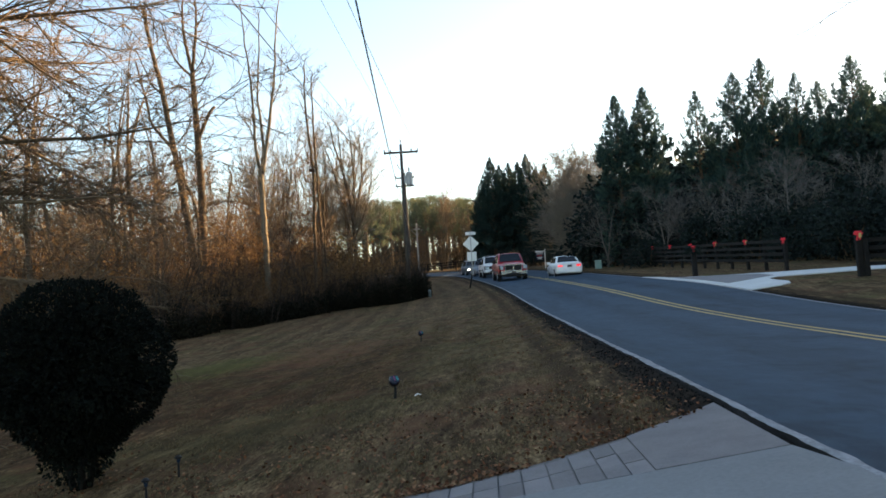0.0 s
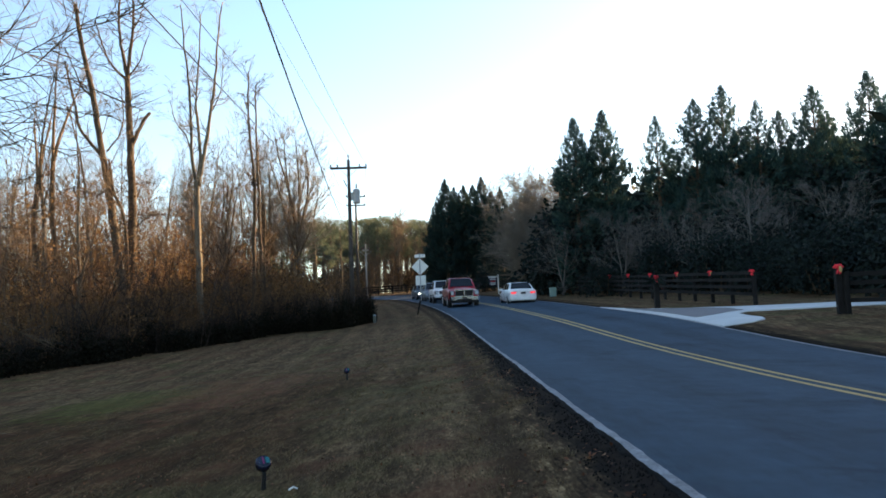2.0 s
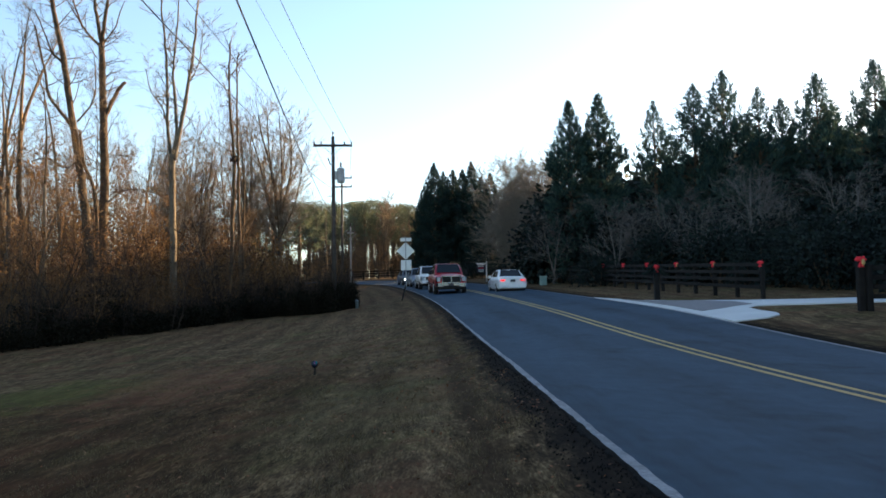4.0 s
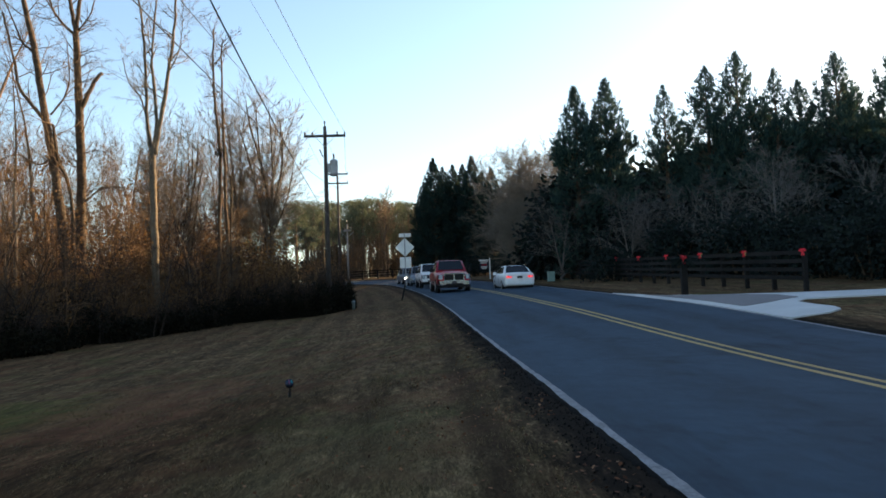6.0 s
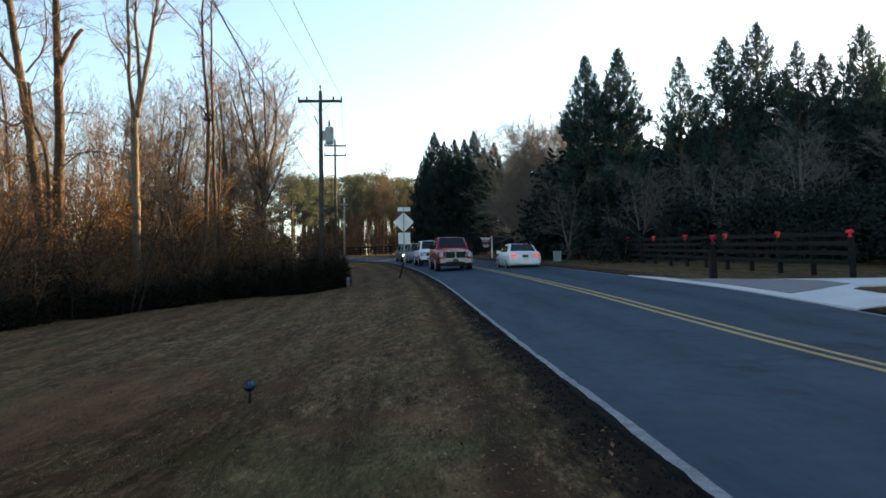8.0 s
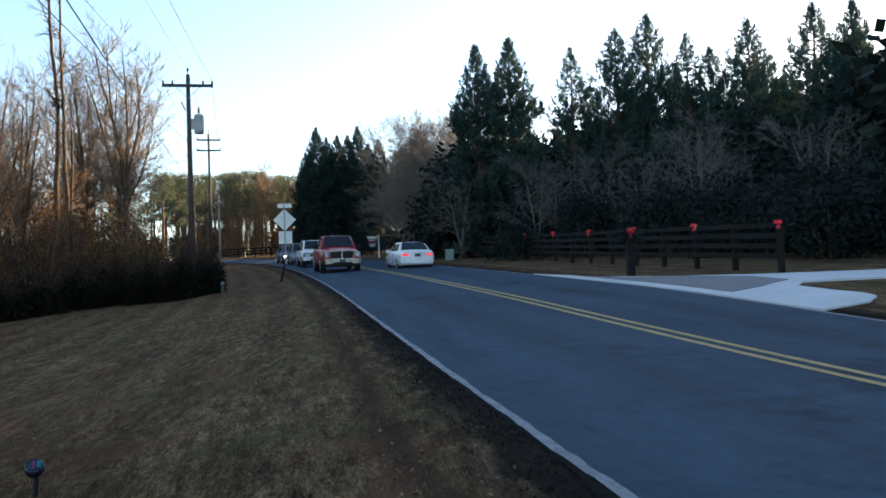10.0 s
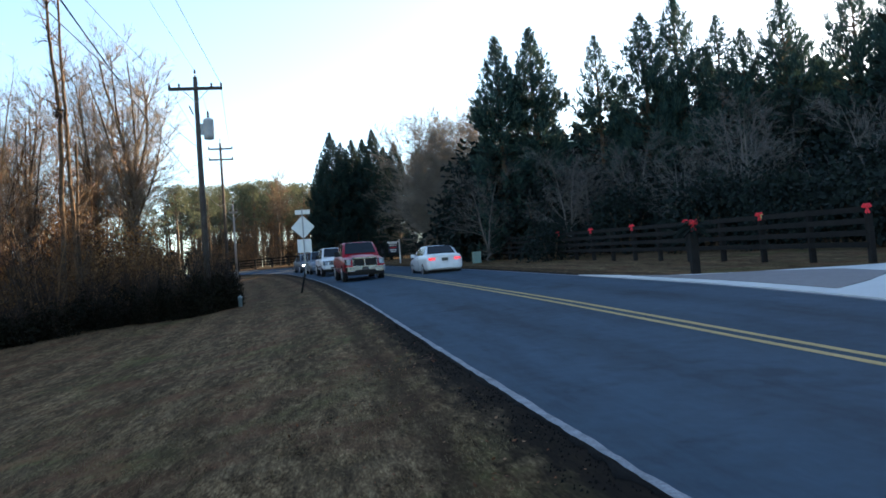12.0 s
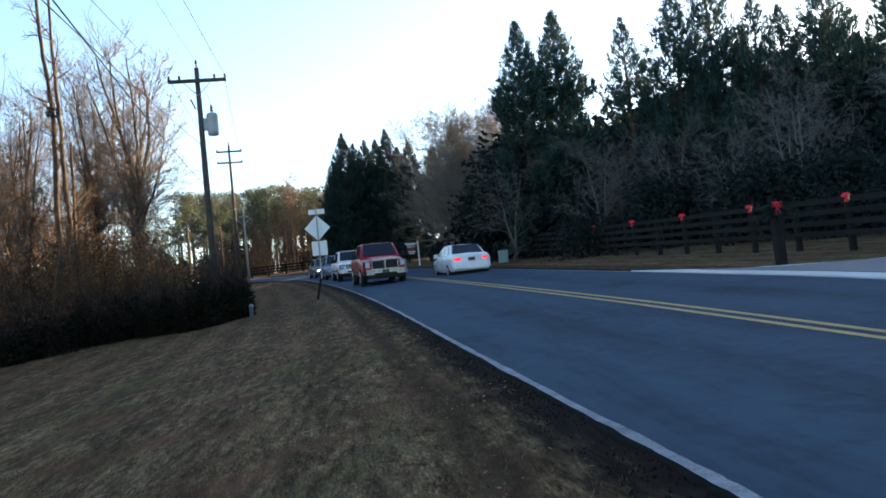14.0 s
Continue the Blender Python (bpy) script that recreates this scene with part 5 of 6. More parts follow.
def utility_pole(label, x, y, top, rz, arm=2.44, arms=1, can=False, mat=POLE_WOOD, girth=1.0):
    z0 = ground_z(x, y)
    h = top - z0
    pole = thing("utility_pole", label, "utility pole", x, y, z0, rz)
    part("shaft", Buf().tube([(0, 0, -0.5), (0, 0, h * 0.5), (0, 0, h)], [0.145 * girth, 0.125 * girth, 0.09 * girth], 10), mat, pole, smooth=True)
    for k in range(arms):
        za = h - 0.55 - 0.9 * k
        cross = part("crossarm", Buf().box(0, -0.14, za, arm, 0.1, 0.13, None, 0.01), mat, pole)
        for s in (-1, 1):
            part("brace", Buf().tube([(s * 0.55, -0.17, za - 0.05), (0, -0.14, za - 0.6)], [0.018, 0.018], 4), GALV, pole)
        for u in (-0.48, -0.3, 0.3, 0.48) if arms == 1 else (-0.47, 0.47):
            part("insulator", Buf().lathe([(0.02, 0), (0.05, 0.03), (0.035, 0.07), (0.055, 0.1), (0.03, 0.17)], 8, pose(u * arm, -0.14, za + 0.065)), PORCELAIN, cross)
    part("top_pin", Buf().lathe([(0.025, 0), (0.025, 0.15), (0.055, 0.2), (0.03, 0.32)], 8, pose(0, 0, h)), PORCELAIN, pole)
    if can:
        drum = part("transformer", Buf().lathe([(0.05, -0.46), (0.21, -0.44), (0.22, -0.28), (0.22, 0.34), (0.23, 0.36), (0.17, 0.45), (0.05, 0.48)], 14, pose(0.44, 0, h - 2.3)), TRANSF, pole, "grey drum transformer", True)
        part("bushing", Buf().lathe([(0.03, 0), (0.06, 0.05), (0.04, 0.1), (0.06, 0.15), (0.025, 0.3)], 8, pose(0.44, 0, h - 1.8)), PORCELAIN, drum)
        part("bracket", Buf().box(0.18, 0, h - 2.3, 0.22, 0.08, 0.5), GALV, pole)
        part("cutout", Buf().tube([(-0.3, -0.2, h - 1.3), (-0.14, -0.14, h - 1.7)], [0.03, 0.03], 6), PORCELAIN, pole)
    return pole


P1, P2, P0 = (-4.88, 55.3, 11.84), (-7.8, 90.0, 15.75), (-2.2, -3.0, 8.0)
utility_pole("weathered wooden utility pole with a crossarm and transformer", *P1, 3, 2.25, 1, True)
utility_pole("far wooden utility pole with two crossarms", *P2, 6, 2.0, 2)
utility_pole("wooden utility pole behind the drive", *P0, 3, 2.42)
utility_pole("short pale wooden pole up the road", -6.0, 79.0, 9.1, 0, 0.6, 1, False, worn("pale_pole_wood", (0.16, 0.145, 0.13), (0.28, 0.26, 0.235), 3, 30, 0.9), 0.62)
# each cable: side and height at the pole behind the drive, at the middle pole and at the far pole, sag, thickness
for (u0, h0), (u1, h1), (u2, h2), sag, r in (((2.0, 4.55), (0.1, 6.9), (0.1, 10.6), 0.6, 0.0125), ((-0.01, 7.27), (1.08, 11.5), (0.8, 15.3), 0.45, 0.010), ((0.0, 4.14), (-0.12, 8.8), (-0.1, 12.2), 0.51, 0.012),
                                             ((-0.98, 6.18), (-1.08, 11.45), (-0.8, 15.3), 0.77, 0.011), ((-0.85, 8.1), (0.0, 12.1), (0.0, 16.0), 0.47, 0.007)):
    w = Buf()
    wire_between(w, (P0[0] + u0, P0[1], h0), (P1[0] + u1, P1[1] - 0.14, h1), sag, r)
    wire_between(w, (P1[0] + u1, P1[1] - 0.14, h1), (P2[0] + u2, P2[1], h2), 0.4, r)
    tagged(part("power_line", w, WIRE), "black overhead cable sagging between poles", "cable", "overhead lines")


# ---- road sign seen from behind ----
sx, sy = -0.75, 56.6
sign = thing("road_sign", "diamond road sign with plates seen from behind", "road sign", sx, sy, ground_z(sx, sy), 0)
zb = ground_z(sx, sy)
part("post", Buf().box(0, -0.03, (5.98 - zb + 0.8) / 2, 0.06, 0.04, 5.98 - zb - 0.8, None, 0.008), GALV, sign, "grey steel post")
dia = Buf().prism([(0, -0.53), (0.53, 0), (0, 0.53), (-0.53, 0)], 0.006, pose(0, 0.0, 5.14 - zb))
part("diamond_plate", dia, SIGN_BACK, sign, "bare metal back of a diamond plate")
part("lower_plate", Buf().box(0.02, 0.0, 4.29 - zb, 0.62, 0.006, 0.6), SIGN_BACK, sign, "bare metal back of a square plate")
part("top_plate", Buf().box(0.02, 0.0, 5.82 - zb, 0.66, 0.006, 0.2), SIGN_BACK, sign, "bare metal back of a narrow plate")
for z in (5.5, 4.8, 4.45, 4.12):
    part("bolt", Buf().lathe([(0.012, 0), (0.012, 0.012)], 6, pose(0, -0.05, z - zb, 90)), GALV, sign)
part("anchor", Buf().tube([(-0.3, 0.02, -0.25), (-0.16, 0.02, 0.35), (0.02, 0.02, 1.05)], [0.05, 0.05, 0.045], 6), FENCE_BLACK, sign, "dark leaning anchor post in the verge")
box = thing("water_standpipe", "small pale plastic standpipe beside the shrubs", "standpipe", -3.55, 54.9, ground_z(-3.55, 54.9))
box.scale = (0.8, 0.8, 0.8)
part("body", Buf().lathe([(0.1, -0.1), (0.1, 0.45), (0.12, 0.46), (0.12, 0.55), (0.05, 0.62)], 10), PVC, box, smooth=True)
part("cap", Buf().lathe([(0.06, 0.6), (0.06, 0.68), (0.02, 0.7)], 8), BLACK_PLASTIC, box)

# ---- estate agent's sign ----
fx, fy = 6.1, 85.0
fs = thing("yard_sign", "white hanging yard sign with a dark panel", "yard sign", fx, fy, ground_z(fx, fy), 8)
part("post", Buf().box(0, 0, 0.85, 0.1, 0.1, 2.1, None, 0.01), WHITE_WOOD, fs)
part("arm", Buf().box(-0.5, 0, 1.72, 1.0, 0.07, 0.08), WHITE_WOOD, fs)
panel = part("panel", Buf().box(-0.53, 0, 1.22, 0.75, 0.03, 0.7), paint("navy_sign_face", (0.03, 0.03, 0.06), 0.5, 0, 0.2), fs, "dark sign panel")
for z, wd, mt in ((1.46, 0.6, WHITE_WOOD), (1.28, 0.5, RED_BOW), (1.1, 0.55, WHITE_WOOD), (0.97, 0.4, WHITE_WOOD)):
    part("lettering_bar", Buf().box(-0.53, -0.02, z, wd, 0.008, 0.08), mt, panel)
part("rider", Buf().box(-0.53, 0, 1.62, 0.7, 0.02, 0.12), WHITE_WOOD, fs)
for s in (-0.3, 0.3):
    part("hook", Buf().tube([(-0.53 + s, 0, 1.55), (-0.53 + s, 0, 1.72)], [0.008, 0.008], 4), GALV, fs)


# ---- fences, posts and ribbons ----
def fence(label, posts, rails=4, height=1.3, post_w=0.14):
    f = thing("board_fence", label, "fence")
    rail_m = None
    for i, (x, y) in enumerate(posts):
        z = ground_z(x, y)
        part("post", Buf().box(x, y, z + height / 2 - 0.15, post_w, post_w, height + 0.3, None, 0.015), FENCE_BLACK, f)
        if i:
            x0, y0 = posts[i - 1]
            z0 = ground_z(x0, y0)
            for k in range(rails):
                h = height * (0.94 - k * 0.82 / rails)
                p, q = Vector((x0, y0, z0 + h)), Vector((x, y, z + h))
                dv = (q - p).normalized()
                side = Vector((-dv.y, dv.x, 0)).normalized() * 0.02
                b = Buf()
                up = Vector((0, 0, 0.065))
                sgn = side * (post_w / 2 / 0.02)
                b.v = [p + sgn - up, p + sgn + side - up, p + sgn + side + up, p + sgn + up, q + sgn - up, q + sgn + side - up, q + sgn + side + up, q + sgn + up]
                b.f = [(3, 2, 1, 0), (4, 5, 6, 7), (0, 1, 5, 4), (1, 2, 6, 5), (2, 3, 7, 6), (3, 0, 4, 7)]
                part("rail", b, FENCE_BLACK, f)
    return f


drive_fence = [(12.15 - 0.041 * 2.17 * i - 0.012 * max(0, i - 10) ** 2, 35.46 + 2.17 * i) for i in range(18)]
fence("black four-board fence along the road's far verge", drive_fence)
gate_fence = [(12.35 + 2.05 * i, 28.75 - 1.3 * i) for i in range(7)]
fence("black four-board fence beyond the drive", gate_fence, 4, 1.25)
fence("far black fence along the bend", [(-14 + 2.0 * i, 122.5 - 0.45 * i) for i in range(10)], 3, 1.15, 0.2)
fence("black fence on the far verge", [(9.0, 88), (8.6, 92), (8.2, 96), (7.6, 100), (7.0, 104), (6.2, 108)], 3, 1.2, 0.16)


def big_post(x, y, h, w, label):
    p = thing("gate_post", label, "gate post", x, y, ground_z(x, y))
    part("shaft", Buf().box(0, 0, h / 2 - 0.2, w, w, h + 0.4, None, 0.02), FENCE_BLACK, p)
    part("cap", Buf().box(0, 0, h + 0.025, w + 0.05, w + 0.05, 0.05, None, 0.01), FENCE_BLACK, p)
    return p


big_post(9.12, 37.95, 1.25, 0.2, "square black post beside the drive")
big_post(12.2, 28.9, 1.3, 0.19, "thick black gate post beside the drive")


def ribbon(x, y, z, size, label, gold=False, green=False):
    """A ribbon bow: two loops, a knot and two tails."""
    b = thing("ribbon_bow", label, "ribbon bow", x, y, z, -25, "fence bows")
    for s in (-1, 1):
        for tilt_deg, k in ((100, 0.8), (62, 0.62), (128, 0.55)):
            part("loop", Buf().lathe([(0.02, 0.02 * size), (0.09 * size, 0.14 * size), (0.14 * size, 0.3 * size), (0.1 * size, 0.44 * size), (0.03 * size, 0.5 * size)], 8, pose(0, -0.08 * size, 0.03 * size, 0, s * tilt_deg, 18 * s) @ Matrix.Diagonal((k, 0.5 * k, k, 1))), RED_BOW, b)
        part("tail", Buf().prism([(0, 0), (s * 0.2 * size, -0.5 * size), (s * 0.06 * size, -0.58 * size), (-s * 0.04 * size, -0.05)], 0.012, pose(0, -0.12 * size, 0)), RED_BOW, b)
    part("knot", Buf().lathe([(0.02, -0.12 * size), (0.11 * size, -0.05 * size), (0.11 * size, 0.07 * size), (0.02, 0.14 * size)], 8, pose(0, -0.1 * size, 0.05 * size)), RED_BOW, b)
    if gold:
        part("pine_cone", Buf().lathe([(0.02, -0.42 * size), (0.12 * size, -0.28 * size), (0.1 * size, -0.1 * size), (0.03, 0)], 8, pose(0.06, -0.2 * size, 0)), GOLD, b, "gold pine cone trim")
    if green:
        sp = Buf()
        r = random.Random(3)
        for _ in range(160):
            d = unit(r)
            sp.blade(Vector((0, 0, -0.05)) + d * 0.1, Vector((d.x, d.y * 0.6, d.z * 0.5 - 0.35)) * r.uniform(0.15, 0.5), d.cross(unit(r)).normalized() * 0.02)
        part("greenery", sp, EVERGREEN, b, "evergreen sprig under the bow")
    return b


for k, (x, y, h, g) in enumerate(((*drive_fence[0], 1.28, 0), (*drive_fence[2], 1.3, 1), (*drive_fence[4], 1.3, 1), (*drive_fence[6], 1.3, 0), (*drive_fence[8], 1.3, 0), (*drive_fence[10], 1.3, 0))):
    ribbon(x - 0.1, y - 0.12, ground_z(x, y) + h, 0.3, "red ribbon bow on a fence post" if not g else "red ribbon bow with a gold cone on a fence post", g)
ribbon(9.09, 37.8, ground_z(9.12, 37.95) + 1.28, 0.38, "red ribbon bow over greenery on the gate post", 0, 1)
ribbon(12.15, 28.75, ground_z(12.2, 28.9) + 1.4, 0.4, "large red ribbon bow on the gate post", 1, 0)
ub = thing("utility_box", "low green utility box near the fence", "utility box", 8.6, 65.0, ground_z(8.6, 65.0), 10)
ub.scale = (0.72, 0.72, 0.8)
part("body", Buf().box(0, 0, 0.35, 0.6, 0.5, 0.8, None, 0.04), GREEN_BOX, ub)
part("lid", Buf().box(0, 0, 0.78, 0.66, 0.56, 0.08, None, 0.04), GREEN_BOX, ub)


# ---- garden lights ----
NAVY = worn("dark_navy_glossy_plastic", (0.004, 0.006, 0.018), (0.01, 0.014, 0.035), 10, 60, 0.25)
# teal and magenta imitate the blue and red reflections on the spotlight head
TEAL = paint("teal_reflection_colour", (0.012, 0.13, 0.14), 0.15, 0, 0.4)
MAGENTA = paint("magenta_reflection_colour", (0.2, 0.02, 0.1), 0.4, 0, 0.2)


def spot_light(x, y, h, rz):
    s = thing("solar_spotlight", "small dark navy solar spotlight on a stake in the lawn", "garden light", x, y, ground_z(x, y), rz, "lawn spotlights")
    s.scale = (0.82, 0.82, 0.82)
    part("stake", Buf().tube([(0, 0, -0.12), (0, 0, 0.02), (0.01, 0, h * 0.5), (0.0, 0, h * 0.72)], [0.012, 0.026, 0.02, 0.022], 8), BLACK_PLASTIC, s, smooth=True)
    m = pose(0, 0, h * 0.78, 42, 0, 20)
    head = part("head", Buf().lathe([(0.012, -0.075), (0.045, -0.068), (0.068, -0.042), (0.08, 0.0), (0.078, 0.03), (0.066, 0.05), (0.058, 0.046)], 16, m), NAVY, s, smooth=True)
    part("lens", Buf().lathe([(0.058, 0.044), (0.03, 0.05), (0.004, 0.052)], 16, m), SPOT_LENS, head, "dark glossy lens")
    # coloured reflections on the head, built as two thin plates
    part("teal_reflection", Buf().box(0.036, 0.0, 0.055, 0.034, 0.075, 0.008, m, 0.003), TEAL, head, "teal patch painted as a reflection")
    part("magenta_reflection", Buf().box(-0.006, 0.0, 0.056, 0.014, 0.085, 0.008, m, 0.003), MAGENTA, head, "magenta strip painted as a reflection")
    part("hinge", Buf().box(0, 0.02, h * 0.66, 0.03, 0.05, 0.04, None, 0.01), BLACK_PLASTIC, s)


spot_light(-1.1, 10.85, 0.33, 5)
spot_light(-1.64, 21.9, 0.33, -5)
for x, y in ((-2.72, 8.2), (-2.62, 7.25), (-3.9, 7.4)):
    p = thing("path_light", "small dark path light among fallen leaves", "garden light", x, y, ground_z(x, y), 0, "path lights")
    part("stem", Buf().tube([(0, 0, -0.1), (0, 0, 0.16)], [0.01, 0.01], 6), BLACK_PLASTIC, p)
    part("shade", Buf().lathe([(0.015, 0.15), (0.034, 0.158), (0.03, 0.17), (0.01, 0.185)], 10), BLACK_PLASTIC, p, smooth=True)
    part("lens", Buf().lathe([(0.014, 0.12), (0.018, 0.15)], 8), SPOT_LENS, p)
chip = thing("paper_scrap", "scrap of crumpled white paper on the grass", "litter", -0.8, 10.5, ground_z(-0.8, 10.5) + 0.03, 20)
part("sheet", Buf().prism([(-0.035, 0), (0, 0.018), (0.03, 0.006), (0.035, 0.012), (0, 0.027), (-0.035, 0.008)], 0.03), WHITE_WOOD, chip)


# ---- vehicles standing on the road ----
def loft(stations, mat_name="", close=True):
    """Body from cross-sections: x, half width, bottom, shoulder, top, top half width."""
    b = Buf()
    n = None
    for x, w, zb0, zs, zt, wt in stations:
        ring = [(-w * 0.9, zb0), (-w, zb0 + 0.12), (-w, zs - 0.1), (-w * 0.975, zs), (-wt, zt - 0.03), (-wt * 0.88, zt), (0, zt + 0.015),
                (wt * 0.88, zt), (wt, zt - 0.03), (w * 0.975, zs), (w, zs - 0.1), (w, zb0 + 0.12), (w * 0.9, zb0)]
        n = len(ring)
        b.v += [Vector((x, yy, zz)) for yy, zz in ring]
    for i in range(len(stations) - 1):
        for k in range(n):
            a0, a1 = i * n + k, i * n + (k + 1) % n
            b.f.append((a0, a0 + n, a1 + n, a1))
    b.f.append(tuple(range(n)))
    b.f.append(tuple(reversed([(len(stations) - 1) * n + k for k in range(n)])))
    return b


def wheel(parent, x, y, r, wd, rim_mat):
    s = 1 if y > 0 else -1
    m = pose(x, y, r, 90, 0, 0)
    tyre = part("wheel", Buf().lathe([(r * 0.62, -wd / 2), (r * 0.94, -wd / 2), (r, -wd / 2 + 0.04), (r, wd / 2 - 0.04), (r * 0.94, wd / 2), (r * 0.62, wd / 2)], 24, m), RUBBER, parent, "black rubber tyre")
    part("rim", Buf().lathe([(r * 0.6, -wd / 2 - 0.004), (r * 0.63, -wd / 2 - 0.01), (r * 0.63, wd / 2 + 0.01), (r * 0.6, wd / 2 + 0.004)], 18, m), rim_mat, tyre)
    for k in range(5):
        q = radians(72 * k)
        part("spoke", Buf().box(0, r * 0.32, 0, 0.07, r * 0.58, 0.03, pose(x, y + s * (wd / 2 + 0.012), r, 90, 0, 0) @ pose(0, 0, 0, 0, 0, 72 * k)), rim_mat, tyre)
    part("arch", Buf().lathe([(r * 1.17, -0.012), (r * 1.17, 0.012)], 24, pose(x, y - s * 0.02, r + 0.03, 90, 0, 0)), BLACK_PLASTIC, parent, "dark wheel arch")


def glass(name, pts, parent, mat=None, label=""):
    """A pane from corner points, a few millimetres thick."""
    pts = [Vector(p) for p in pts]
    nrm = (pts[1] - pts[0]).cross(pts[-1] - pts[0]).normalized() * 0.006
    b = Buf()
    n = len(pts)
    b.v = pts + [p + nrm for p in pts]
    b.f = [tuple(reversed(range(n))), tuple(range(n, 2 * n))] + [(k, (k + 1) % n, n + (k + 1) % n, n + k) for k in range(n)]
    return part(name, b, mat or GLASS_DARK, parent, label)


def greenhouse(car, x0, x1, x2, x3, belt, roof, wb, wr, mat, doors):
    """The cabin: x0 and x3 where screens meet the belt, x1 and x2 where they meet the roof (x0 at the back)."""
    b = loft([(x0, wb, belt - 0.25, belt, belt + 0.02, wb * 0.97), (x0 + (x1 - x0) * 0.5, wb, belt - 0.25, belt, (belt + roof) / 2 + 0.03, (wb + wr) / 2), (x1, wb, belt - 0.25, belt, roof - 0.015, wr),
              ((x1 + x2) / 2, wb, belt - 0.25, belt, roof, wr), (x2, wb, belt - 0.25, belt, roof - 0.02, wr), (x2 + (x3 - x2) * 0.5, wb, belt - 0.25, belt, (belt + roof) / 2 + 0.02, (wb + wr) / 2), (x3, wb, belt - 0.25, belt, belt + 0.02, wb * 0.97)])
    part("cabin", b, mat, car, smooth=True).data.set_sharp_from_angle(angle=radians(38))

    def edge(x, z, s):
        u = (z - belt) / (roof - belt)
        return Vector((x, s * (wb * 0.975 + (wr - wb * 0.975) * u + 0.006), z))
    lo, hi = belt + 0.05, roof - 0.09
    for s in (-1, 1):
        xs = [x0 + (x1 - x0) * 0.95 + 0.05] + doors + [x2 + (x3 - x2) * 0.12]
        for i in range(len(xs) - 1):
            xa, xb = xs[i] + 0.05, xs[i + 1] - 0.05
            xa_lo = xa - (0.28 * (x1 - x0) if i == 0 else 0)
            xb_lo = xb + (0.55 * (x3 - x2) if i == len(xs) - 2 else 0)
            q = [edge(xa_lo, lo, s), edge(xb_lo, lo, s), edge(xb, hi, s), edge(xa, hi, s)]
            glass("side_window", q if s > 0 else q[::-1], car)
    d = 0.014
    for nm, xb0, xt0, sg in (("windscreen", x3, x2, 1), ("rear_window", x0, x1, -1)):
        u0, u1 = 0.12, 0.9
        q = []
        for sy_, u in ((-1, u0), (1, u0), (1, u1), (-1, u1)):
            wy = (wb + (wr - wb) * u) * 0.86
            q.append(Vector((xb0 + (xt0 - xb0) * u + sg * 0.03, sy_ * wy, belt + (roof - belt) * u + 0.035)))
        glass(nm, q if sg > 0 else q[::-1], car)


def mirrors(car, x, z, w, mat):
    for s in (-1, 1):
        part("door_mirror", Buf().box(x, s * (w + 0.12), z, 0.12, 0.2, 0.18, None, 0.04), mat, car)


def place_car(car, y, lane, back=False):
    """Stand it in a lane, nose towards the walker or away."""
    x = kerb_x(y) + lane
    head = math.degrees(math.atan2(2.0, kerb_x(y + 1) - kerb_x(y - 1)))
    car.matrix_world = pose(x, y, road_z(y) + 0.045, 0, 0, head + (0 if back else 180)) @ pose(0, 0, 0, 0, -3.2 if back else 3.2, 0)


def shell(name, buf, mat, car, label=""):
    """A smooth pressed panel with its creases kept."""
    ob = part(name, buf, mat, car, label, True)
    ob.data.set_sharp_from_angle(angle=radians(38))
    return ob


